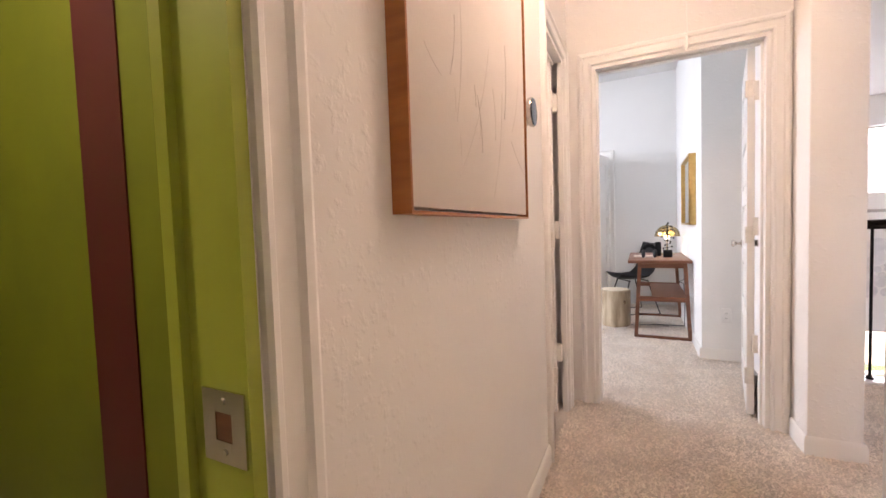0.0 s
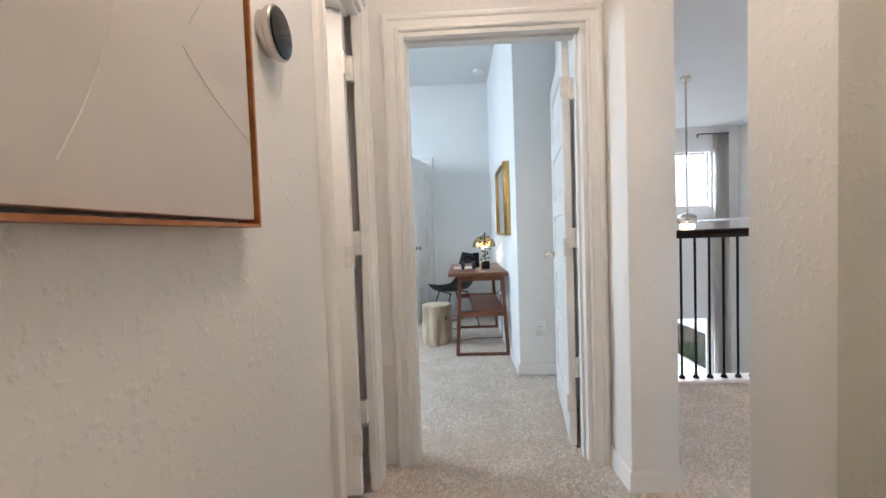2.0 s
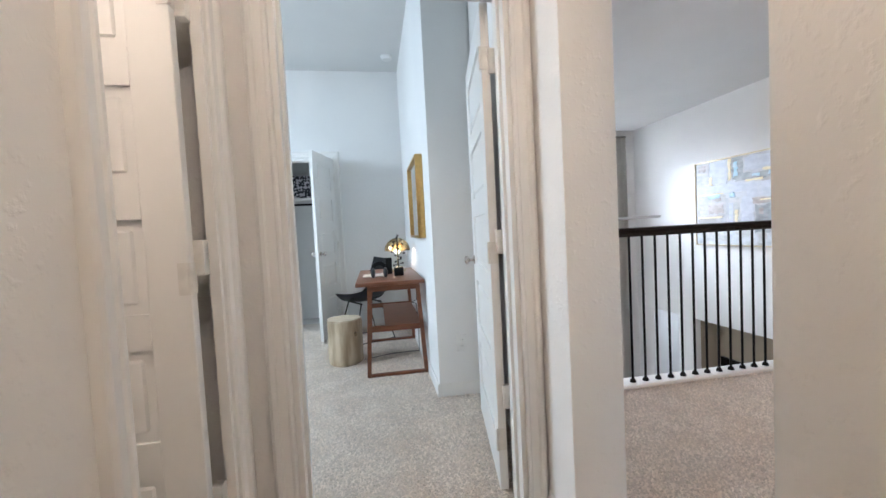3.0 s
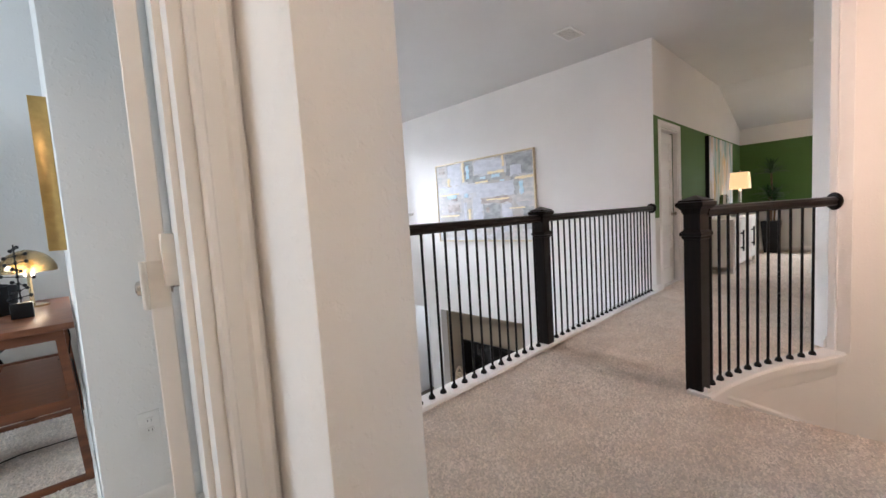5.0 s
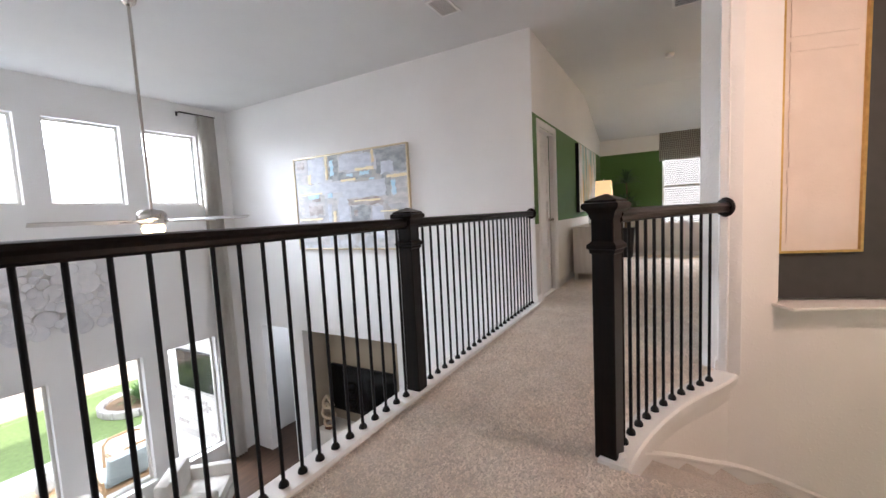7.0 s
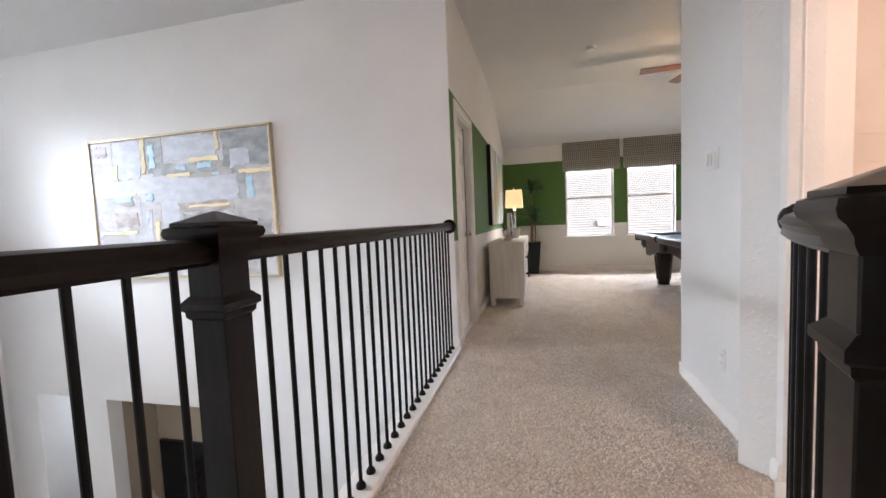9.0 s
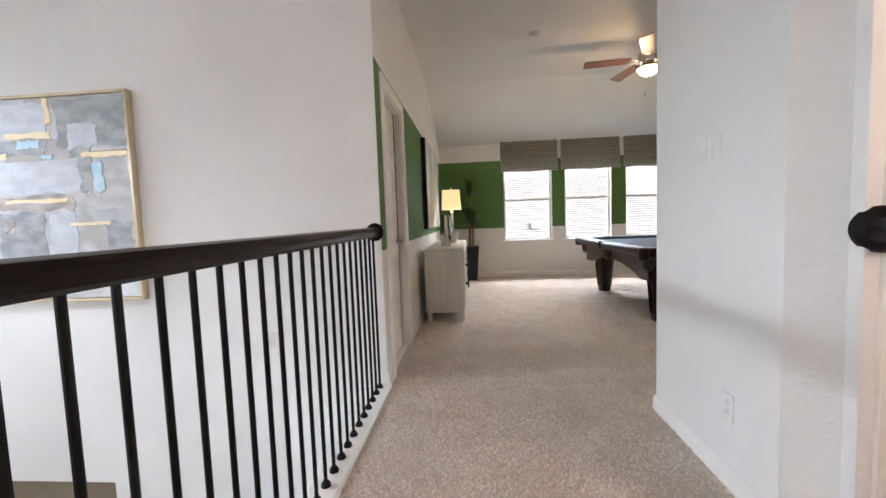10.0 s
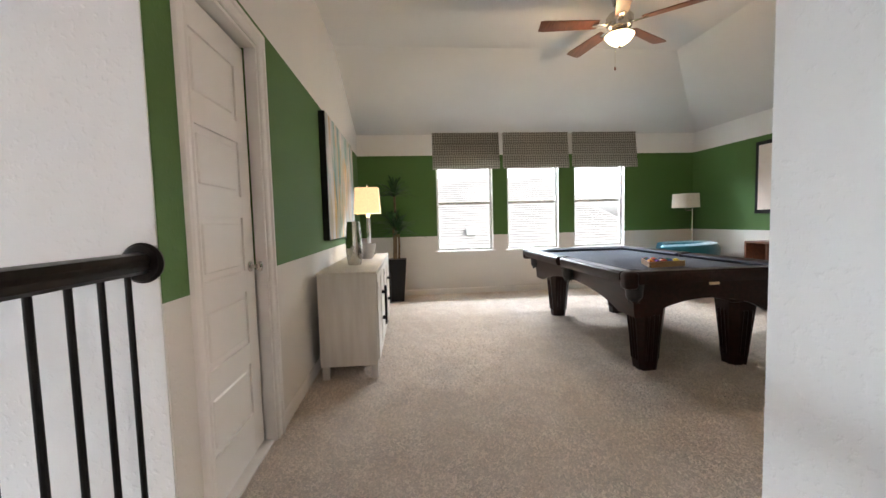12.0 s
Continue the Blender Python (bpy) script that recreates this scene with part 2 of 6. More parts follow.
edge = [p[:2] for p in edge_line(80.5, 50.3, 0.0, 0)] + [(4.175, 1.80), (5.30, 1.80), (5.30, 2.32), (2.89, 2.32)]
lo, hi = [bm.verts.new((x, y, -0.3)) for x, y in edge], [bm.verts.new((x, y, 0)) for x, y in edge]
bm.faces.new(hi)
for k in range(len(edge)):
    bm.faces.new((lo[k], lo[(k + 1) % len(edge)], hi[(k + 1) % len(edge)], hi[k]))
structure("floor", bm, CARPET, "beige cut-pile carpet on the upper floor", "carpet")
bm = boxes((-1.0, 8.0, 3.5, 9.05, LOW - 0.2, LOW), (-0.5, 5.4, -1.2, 3.5, LOW - 0.2, LOW))
structure("floor_lower", bm, OAK_FLOOR, "dark wooden floor of the living room below", "floor")



def carpet_pile(regions, seed):
    """Soft leaning tufts of yarn over the carpet backing."""
    rng = np.random.default_rng(seed)
    xs, ys = [], []
    for x0, x1, y0, y1, per in regions:
        n = int((x1 - x0) * (y1 - y0) * per)
        xs.append(rng.uniform(x0, x1, n))
        ys.append(rng.uniform(y0, y1, n))
    x, y = np.concatenate(xs), np.concatenate(ys)
    keep = (np.hypot(x - 2.535, y + 0.17) > 2.575) | (x < 2.88)
    x, y = x[keep], y[keep]
    n = len(x)
    flow = 1.6 * np.sin(2.1 * x + 1.3 * y) + 1.3 * np.sin(1.7 * y - 3.1 * x + 0.8) + 0.8 * np.sin(6.3 * x + 4.9 * y)
    az = flow + rng.normal(0, 1.7, n)
    lean = np.radians(rng.uniform(52, 84, n))
    ln, wd = rng.uniform(0.010, 0.017, n), rng.uniform(0.0026, 0.0042, n)
    dx, dy = np.cos(az), np.sin(az)
    sx, sy = -dy * wd, dx * wd
    tx, ty, tz = x + dx * np.sin(lean) * ln, y + dy * np.sin(lean) * ln, np.cos(lean) * ln
    roll = rng.normal(0, 0.0016, n)
    co = np.empty((n, 4, 3))
    co[:, 0] = np.stack((x - sx, y - sy, np.full(n, 0.0005)), 1)
    co[:, 1] = np.stack((x + sx, y + sy, np.full(n, 0.0005)), 1)
    co[:, 2] = np.stack((tx + 0.75 * sx, ty + 0.75 * sy, tz + roll), 1)
    co[:, 3] = np.stack((tx - 0.75 * sx, ty - 0.75 * sy, tz - roll), 1)
    me = bpy.data.meshes.new("carpet_pile")
    me.vertices.add(n * 4)
    me.vertices.foreach_set("co", co.ravel())
    me.loops.add(n * 4)
    me.loops.foreach_set("vertex_index", np.arange(n * 4))
    me.polygons.add(n)
    me.polygons.foreach_set("loop_start", np.arange(n) * 4)
    me.update(calc_edges=True)
    me.validate()
    me.materials.append(PILE)
    tagged(new("carpet_pile", me), "beige cut-pile carpet with soft leaning tufts", "carpet", kind="stuff")


PILE = material("carpet_yarn", (0.92, 0.84, 0.755), 0.95, color2=(0.84, 0.75, 0.66), scale=5, detail=5, mix=(0.40, 0.60), sheen=0.2, spec=0.1, island=0.17)
pt = PILE.node_tree
p_tl, p_mx = pt.nodes.new("ShaderNodeBsdfTranslucent"), pt.nodes.new("ShaderNodeMixShader")
p_mx.inputs[0].default_value = 0.42
pt.links.new(pt.nodes["Principled BSDF"].inputs["Base Color"].links[0].from_socket, p_tl.inputs[0])
pt.links.new(pt.nodes["Principled BSDF"].outputs[0], p_mx.inputs[1])
pt.links.new(p_tl.outputs[0], p_mx.inputs[2])
pt.links.new(p_mx.outputs[0], pt.nodes["Material Output"].inputs[0])
carpet_pile([(-0.44, 0.60, 0.2, 2.5, 16000), (0.59, 0.83, 1.5, 2.3, 16000), (-1.7, 0.63, 2.5, 5.95, 15000), (0.83, 5.69, 1.32, 3.41, 17000), (5.30, 8.2, -0.6, 3.43, 14000), (8.2, 10.72, -2.0, 3.43, 12000), (5.35, 8.2, -2.0, -0.6, 9000)], 3)

# ---- structure: walls ----
# fourth box: unseen strip added behind the hinge gap to block light
bm = boxes((-0.57, -0.45, 0.185, 1.80, 0, 2.75), (-0.478, -0.45, 2.30, 2.59, 0, 2.75), (-0.57, -0.478, 2.40, 2.59, 0, 2.75), (-0.60, -0.57, 2.2855, 2.47, 0, 2.70), (-0.57, -0.45, 1.80, 2.30, 2.06, 2.75), (-0.57, -0.45, -0.60, 0.185, 2.06, 2.75), (-0.57, -0.45, -1.6, -0.60, 0, 2.75))
structure("wall_hall_west", bm, WALL, "cream textured plasterboard hall wall", "wall")
bm = boxes((-0.45, -0.303, 2.47, 2.59, 0, 2.75), (-0.303, 0.546, 2.47, 2.59, 2.05, 2.75), (0.546, 0.635, 2.47, 2.59, 0, 2.75))
structure("wall_hall_north", bm, WALL, "cream wall around the bedroom doorway", "wall")
bm = boxes((0.635, 0.836, 2.25, 2.60, LOW, CEIL), (0.70, 0.836, 2.60, 3.64, LOW, CEIL), bevel=0.012)
structure("wall_column", bm, WALL, "cream textured wall end beside the bedroom door", "wall")
bm = boxes((0.385, 0.836, 3.644, 9.0, LOW, CEIL), bevel=0.006)
structure("wall_bedroom_east", bm, WALL_COOL, "white wall between bedroom and living room", "wall")
bm = boxes((0.597, 1.1, 1.30, 1.52, 0, CEIL), bevel=0.012)
structure("wall_hall_stub", bm, WALL, "cream textured wall end with a rounded corner", "wall")
bm = boxes((1.1, 2.70, 1.20, 1.32, -0.3, CEIL), (0.90, 1.02, -1.6, 1.30, 0, CEIL), (-0.57, 1.02, -1.72, -1.6, 0, CEIL))
structure("wall_hall_south", bm, WALL, "cream walls closing the hall", "wall")
bm = boxes((-0.44, 0.385, 5.97, 6.07, 0, CEIL), (-3.3, -1.08, 5.97, 6.07, 0, CEIL), (-1.08, -0.44, 5.97, 6.07, 2.05, CEIL), (-3.3, -3.2, 2.59, 6.07, 0, CEIL), (-3.3, -0.56, 2.47, 2.59, 0, CEIL))
structure("wall_bedroom_north", bm, WALL_COOL, "white textured bedroom walls", "wall")

# living room: window wall and art wall
UP = [(1.03, 1.87), (2.13, 2.98), (3.23, 4.07), (4.335, 5.13)]
DOWN = [(1.12, 1.87), (2.20, 2.96), (3.28, 4.02), (4.36, 5.12)]
bm = bmesh.new()


def pierced(bm, y0, y1, x_from, x_to, z0, z1, holes, hz0, hz1):
    """A wall along x with a row of window openings."""
    at = x_from
    for a, b in holes:
        box(bm, at, a, y0, y1, z0, z1)
        box(bm, a, b, y0, y1, z0, hz0)
        box(bm, a, b, y0, y1, hz1, z1)
        at = b
    box(bm, at, x_to, y0, y1, z0, z1)


pierced(bm, 9.0, 9.17, 0.385, 7.2, 0.9, CEIL, UP, 1.465, 2.59)
pierced(bm, 9.0, 9.17, 0.385, 7.2, LOW, 0.9, DOWN, -2.77, -0.82)
structure("wall_living_north", bm, WALL_COOL, "white two-storey window wall of the living room", "wall")
bm = boxes((5.69, 5.85, 3.435, 9.0, -0.72, CEIL), (5.69, 5.85, 3.435, 5.50, LOW, -0.72), (5.69, 5.85, 7.45, 7.80, LOW, -0.72), (5.69, 5.85, 8.50, 9.0, LOW, -0.72))
structure("wall_living_east", bm, WALL_COOL, "white two-storey wall with openings below", "wall")
bm = boxes((6.25, 6.35, 5.2, 7.6, LOW, -0.6), (5.85, 6.25, 5.35, 5.50, LOW, -0.6), (5.85, 6.25, 7.45, 7.6, LOW, -0.6), (5.85, 6.25, 5.50, 7.45, -0.70, -0.6))
structure("wall_recess", bm, TAUPE, "taupe painted recess for the television", "wall")
bm = boxes((7.1, 7.2, 7.6, 9.0, LOW, -0.5), (5.85, 7.2, 7.61, 7.7, LOW, -0.5), (5.85, 7.1, 7.7, 9.0, -0.6, -0.5))
structure("wall_side_room", bm, WALL_COOL, "white side room beside the living room", "wall")
# edge of the upper floor towards the living room
bm = boxes((0.84, 5.69, 3.32, 3.40, LOW, -0.3), (0.84, 5.69, 3.40, 3.53, -0.40, -0.012))
structure("wall_bridge_edge", bm, WALL_COOL, "white face under the landing edge", "wall")

# games room
BAND0, BAND1 = 0.925, 2.18


def banded(name, rows, label):
    """A wall in three colours: plain below, green band, plain above. Rows of x0, x1, y0, y1, z0, z1."""
    bm = bmesh.new()
    for x0, x1, y0, y1, z0, z1 in rows:
        cuts = [z0] + [c for c in (BAND0, BAND1) if z0 < c < z1] + [z1]
        for a, b in zip(cuts, cuts[1:]):
            before = len(bm.faces)
            box(bm, x0, x1, y0, y1, a, b)
            bm.faces.ensure_lookup_table()
            mid = (a + b) / 2
            k = 0 if mid < BAND0 else 1 if mid < BAND1 else 2
            for f in bm.faces[before:]:
                f.material_index = k
    return structure(name, bm, [LOWER, GREEN, WALL_COOL], label, "wall")


banded("wall_games_north", [(5.855, 5.925, 3.435, 3.555, 0, CEIL), (6.605, 10.74, 3.435, 3.555, 0, CEIL), (5.925, 6.605, 3.435, 3.555, 2.06, CEIL), (5.695, 5.855, 3.4315, 3.4345, 0, CEIL)], "white wall with a broad moss green painted band")
WIN = [(-0.847, 0.0), (0.26, 1.105), (1.34, 2.235)]
rows, at = [], -2.03
for a, b in WIN:
    rows += [(10.74, 10.88, at, a, 0, CEIL), (10.74, 10.88, a, b, 0, 0.685), (10.74, 10.88, a, b, 2.30, CEIL)]
    at = b
rows.append((10.74, 10.88, at, 3.555, 0, CEIL))
banded("wall_games_east", rows, "window wall with a moss green painted band")
banded("wall_games_south", [(5.2, 10.88, -2.15, -2.03, 0, CEIL)], "wall with a moss green painted band")
bm = boxes((4.17, 5.34, 1.71, 1.83, 0, CEIL), (5.22, 5.34, -2.03, 1.71, 0, CEIL), bevel=0.010)
structure("wall_switches", bm, WALL_COOL, "white textured wall with light switches", "wall")

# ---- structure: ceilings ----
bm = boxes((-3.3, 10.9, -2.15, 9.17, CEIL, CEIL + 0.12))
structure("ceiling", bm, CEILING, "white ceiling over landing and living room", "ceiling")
bm = boxes((-0.45, 1.02, -1.6, 2.47, 2.72, 2.80))
structure("ceiling_hall", bm, WALL, "cream hall ceiling", "ceiling")
bm = bmesh.new()
# sloping sides of the games room ceiling
T, S = CEIL - 0.002, 2.50
quad = lambda *p: bm.faces.new([bm.verts.new(q) for q in p])
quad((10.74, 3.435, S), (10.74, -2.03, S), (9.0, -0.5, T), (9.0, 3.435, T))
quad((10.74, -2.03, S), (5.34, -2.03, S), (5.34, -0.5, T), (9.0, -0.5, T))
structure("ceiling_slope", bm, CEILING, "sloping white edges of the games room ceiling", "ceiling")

# ---- trim: baseboards, casings, curbs ----
BASE = [(0, 0), (0, 0.085), (0.004, 0.092), (0.010, 0.085), (0.014, 0.07), (0.014, 0)]


def baseboard(points):
    bm = bmesh.new()
    sweep(bm, points, BASE)
    structure("baseboard", bm, TRIM, "white painted baseboard along the wall", "baseboard")


baseboard([(-0.45, 0.270, 0), (-0.45, 1.72, 0)])
baseboard([(0.635, 2.47, 0), (0.635, 2.25, 0), (0.836, 2.25, 0), (0.836, 3.38, 0)])
baseboard([(0.385, 5.97, 0), (0.385, 3.644, 0), (0.70, 3.644, 0)])
baseboard([(-0.36, 5.97, 0), (0.385, 5.97, 0)])
baseboard([(5.34, 0.0, 0), (5.34, 1.83, 0), (4.17, 1.83, 0)])
baseboard([(1.1, 1.30, 0), (0.597, 1.30, 0), (0.597, 1.52, 0), (1.1, 1.52, 0)][::-1])
baseboard([(5.69, 3.55, 0), (5.69, 3.4315, 0), (5.84, 3.4315, 0)])
baseboard([(6.69, 3.435, 0), (10.74, 3.435, 0), (10.74, -2.03, 0), (5.36, -2.03, 0)])

CASING = [(0, 0), (0, 0.010), (0.005, 0.016), (0.013, 0.016), (0.018, 0.011), (0.046, 0.014), (0.052, 0.023), (0.064, 0.025), (0.074, 0.019), (0.078, 0.010), (0.078, 0)]


def casing(name, m, width, height, depth, far_depth=None, stop=(0.35, 0.65)):
    """Lining, stop and moulded casing of a doorway of that size, in a wall of that depth; local x along the wall, y into it."""
    root = thing(name, (0, 0, 0), "white painted door frame with moulded casing", "door frame", kind="structure")
    root.matrix_world = m
    for side in (-1, 1):
        bm = bmesh.new()
        y0 = 0 if side < 0 else depth
        path = [(-0.004, y0, 0), (-0.004, y0, height + 0.004), (width + 0.004, y0, height + 0.004), (width + 0.004, y0, 0)]
        rows = []
        n = len(CASING)
        for i, p in enumerate(path):
            ring = []
            for s, h in CASING:
                ox = -s if i < 2 else s
                oz = s if i in (1, 2) else 0
                ring.append(bm.verts.new((p[0] + ox, p[1] + side * h, p[2] + oz)))
            rows.append(ring)
        for a, b in zip(rows, rows[1:]):
            for k in range(n):
                bm.faces.new((a[k], a[(k + 1) % n], b[(k + 1) % n], b[k]))
        part("casing", bm, TRIM, root)
    bm = boxes((0, 0.018, -0.002, depth + 0.002, 0, height), (width - 0.018, width, -0.002, far_depth or depth + 0.002, 0, height), (0.018, width - 0.018, -0.002, depth + 0.002, height - 0.018, height))
    part("lining", bm, TRIM, root)
    y0, y1 = depth * stop[0], depth * stop[1]
    rows = [(0.018, 0.030, y0, y1, 0, height - 0.018), (0.030, width - 0.030, y0, y1, height - 0.030, height - 0.018)]
    if not far_depth:
        rows.append((width - 0.030, width - 0.018, y0, y1, 0, height - 0.018))
    bm = boxes(*rows)
    part("stop", bm, TRIM, root)
    return root


def door(name, m, width, height, label, knob=True):
    """A five-panel door leaf; local x from the hinge edge, y its thickness, both faces panelled."""
    root = thing(name, (0, 0, 0), label, "door", kind="structure")
    root.matrix_world = m
    th, st, mid = 0.035, 0.11, 0.10
    bm = bmesh.new()
    box(bm, 0, st, 0, th, 0, height, 0.002, 1)
    box(bm, width - st, width, 0, th, 0, height, 0.002, 1)
    ph = (height - 0.20 - 0.12 - 4 * mid) / 5
    z = 0.20
    box(bm, st, width - st, 0, th, 0, z)
    panels = []
    for k in range(5):
        panels.append((z, z + ph))
        z += ph
        top = z + (mid if k < 4 else 0.12)
        box(bm, st, width - st, 0, th, z, min(top, height))
        z = top
    part("door_frame", bm, DOOR, root)
    for a, b in panels:
        bm = bmesh.new()
        box(bm, st, width - st, 0.011, th - 0.011, a, b)
        box(bm, st + 0.028, width - st - 0.028, 0.004, th - 0.004, a + 0.028, b - 0.028, 0.006, 1)
        part("panel", bm, DOOR, root)
    for z in (0.22, height / 2, height - 0.22):
        bm = bmesh.new()
        box(bm, -0.004, 0.030, th - 0.001, th + 0.003, z - 0.045, z + 0.045)
        box(bm, -0.0035, 0.0, 0.002, th, z - 0.045, z + 0.045)
        cyl(bm, -0.004, th + 0.005, z - 0.045, z + 0.045, 0.006, n=10)
        part("hinge", bm, PALE_METAL, root, "pale painted hinge")
    if knob:
        for s in (-1, 1):
            bm = bmesh.new()
            y = 0 if s < 0 else th
            prof = [(0.026, 0.0), (0.026, 0.006), (0.010, 0.009), (0.009, 0.030), (0.018, 0.036), (0.025, 0.046), (0.024, 0.056), (0.012, 0.062)]
            lathe(bm, prof, n=20)
            bmesh.ops.transform(bm, matrix=Matrix.Translation((width - 0.06, y, 0.93)) @ Matrix.Rotation(radians(90 if s < 0 else -90), 4, "X"), verts=bm.verts)
            part("knob", bm, NICKEL, root, "brushed nickel door knob")
    return root


casing("door_frame_bedroom", pose(-0.303, 2.47, 0), 0.849, 2.05, 0.12)
door("door_bedroom", pose(0.510, 2.597, 0.015, 0, 0, 81), 0.78, 2.02, "white five-panel bedroom door standing open")
casing("door_frame_hall", pose(-0.45, 1.80, 0, 0, 0, 90), 0.50, 2.06, 0.12, far_depth=0.028)
door("door_hall", pose(-0.501, 2.250, 0.02, 0, 0, 180), 0.47, 2.02, "white five-panel side room door standing open", knob=False)
for z in (0.362, 1.086, 1.810):
    tagged(new("trim_hinge", finish("trim_hinge", boxes((-0.503, -0.474, 2.246, 2.283, z - 0.05, z + 0.05), bevel=0.002), PALE_METAL)), "pale painted hinge of the side room door", "hinge", kind="structure")
for z in (0.42, 1.07, 1.80):
    tagged(new("trim_hinge", finish("trim_hinge", boxes((0.500, 0.529, 2.582, 2.597, z - 0.05, z + 0.05), bevel=0.002), PALE_METAL)), "pale painted hinge of the bedroom door", "hinge", kind="structure")
casing("door_frame_games", pose(5.925, 3.435, 0), 0.68, 2.06, 0.12, far_depth=0.052, stop=(0.955, 0.99))
door("door_games", pose(5.9475, 3.490, 0.02, 0, 0, 0), 0.625, 2.006, "white five-panel closet door, closed")

structure("trim_threshold", boxes((5.944, 6.586, 3.442, 3.552, 0.0, 0.013), bevel=0.003), TRIM, "white painted threshold under the closet door", "threshold")

# green side room doorway at the start of the hall
root = casing("door_frame_green_room", pose(-0.45, -0.60, 0, 0, 0, 90), 0.785, 2.06, 0.12, stop=(0.80, 0.99))
for ob in [o for o in bpy.data.objects if o.parent == root][1:]:
    ob.data.materials[0] = LIME
    tagged(ob, "lime green painted side of the door frame")
bm = boxes((-3.0, -0.57, 0.50, 0.62, 0, 2.7), (-3.1, -3.0, -1.6, 0.62, 0, 2.7), (-3.1, -0.57, -1.7, -1.6, 0, 2.7), (-0.582, -0.571, 0.285, 0.50, 0, 2.7))
structure("wall_green_room", bm, OLIVE, "olive green painted side room walls", "wall")
bm = boxes((-1.57, -1.34, 0.494, 0.499, 0, 2.7))
structure("trim_stripe", bm, MAROON, "maroon painted vertical stripe on the green wall", "stripe")
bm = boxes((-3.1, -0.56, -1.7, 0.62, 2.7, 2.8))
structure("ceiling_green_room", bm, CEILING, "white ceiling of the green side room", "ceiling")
bm = boxes((-3.1, -0.56, -1.7, 0.62, -0.3, -0.002))
structure("floor_green_room", bm, CARPET, "beige carpet of the green side room", "carpet")
# closed closet behind the games room door
bm = boxes((5.86, 6.65, 4.10, 4.16, 0, 2.6), (6.65, 6.71, 3.56, 4.16, 0, 2.6), (5.855, 6.71, 3.556, 4.16, 2.6, 2.66), (5.855, 6.71, 3.53, 4.16, -0.2, -0.003))
structure("wall_games_closet", bm, WALL, "dark inside of the closet behind the door", "closet")
# closed side room behind the hall door
bm = boxes((-1.6, -0.57, 1.40, 1.50, 0, 2.7), (-1.7, -1.6, 1.40, 2.47, 0, 2.7), (-1.7, -0.56, 1.4, 2.47, 2.7, 2.8), (-1.7, -0.56, 1.4, 2.47, -0.3, -0.003))
structure("wall_side_closet", bm, WALL, "cream walls of the small side room", "wall")

# ---- stair: curved wall, curb and steps ----
CX, CY, R = 3.0, 0.70, 1.59


def arc(r, a0, a1, z=0.0, n=24, z1=None):
    return [(CX + r * math.cos(radians(a0 + (a1 - a0) * k / n)), CY + r * math.sin(radians(a0 + (a1 - a0) * k / n)), z + ((z1 - z) * k / n if z1 is not None else 0)) for k in range(n + 1)]


def curved_wall(bm, r0, r1, a0, a1, z0, z1, n):
    inner = [(p, q) for p, q in zip(arc(r0, a0, a1, z0, n), arc(r0, a0, a1, z1, n))]
    outer = [(p, q) for p, q in zip(arc(r1, a0, a1, z0, n), arc(r1, a0, a1, z1, n))]
    vi = [(bm.verts.new(p), bm.verts.new(q)) for p, q in inner]
    vo = [(bm.verts.new(p), bm.verts.new(q)) for p, q in outer]
    for k in range(n):
        bm.faces.new((vi[k][0], vi[k + 1][0], vi[k + 1][1], vi[k][1]))
        bm.faces.new((vo[k][0], vo[k][1], vo[k + 1][1], vo[k + 1][0]))
        bm.faces.new((vi[k][1], vi[k + 1][1], vo[k + 1][1], vo[k][1]))
        bm.faces.new((vi[k][0], vo[k][0], vo[k + 1][0], vi[k + 1][0]))
    for e in (0, n):
        bm.faces.new((vi[e][0], vi[e][1], vo[e][1], vo[e][0]))


N0, N1 = 3.0, 30.3
bm = bmesh.new()
curved_wall(bm, R, R + 0.20, N1, 43.0, LOW, CEIL, 8)
curved_wall(bm, R, R + 0.20, N0, N1, LOW, 0.42, 10)
curved_wall(bm, R, R + 0.20, N0, N1, 2.55, CEIL, 10)
curved_wall(bm, R, R + 0.20, -110, N0, LOW, CEIL, 30)
structure("wall_stair", bm, WALL, "cream curved stair wall with a tall niche", "wall")
bm = bmesh.new()
curved_wall(bm, R + 0.16, R + 0.21, N0 - 0.5, N1 + 0.5, 0.3, 2.65, 10)
structure("wall_niche", bm, WALL, "cream back of the wall niche", "wall")
bm = bmesh.new()
sweep(bm, edge_line(81.5, 50.2, -0.02, LOW), [(0, 0), (0, -0.02 - LOW), (-0.115, -0.02 - LOW), (-0.115, 0)])
structure("wall_stair_apron", bm, WALL, "cream curved face under the landing rail", "wall")
bm = bmesh.new()
sweep(bm, arc(R, N0 - 1.5, N1 + 1.5, 0.42, 16), [(0.0, -0.05), (0.012, -0.045), (0.022, -0.02), (0.045, -0.012), (0.05, 0.0), (0.045, 0.014), (-0.16, 0.014), (-0.16, 0.0), (0.0, 0.0)])
structure("trim_niche_sill", bm, TRIM, "white moulded sill under the niche", "sill")
bm = boxes((2.0, 2.66, 0.0, 1.19, LOW, CEIL), (1.9, 5.2, -1.05, -0.95, LOW, CEIL))
structure("wall_stair_south", bm, WALL, "cream walls closing the stairwell", "wall")
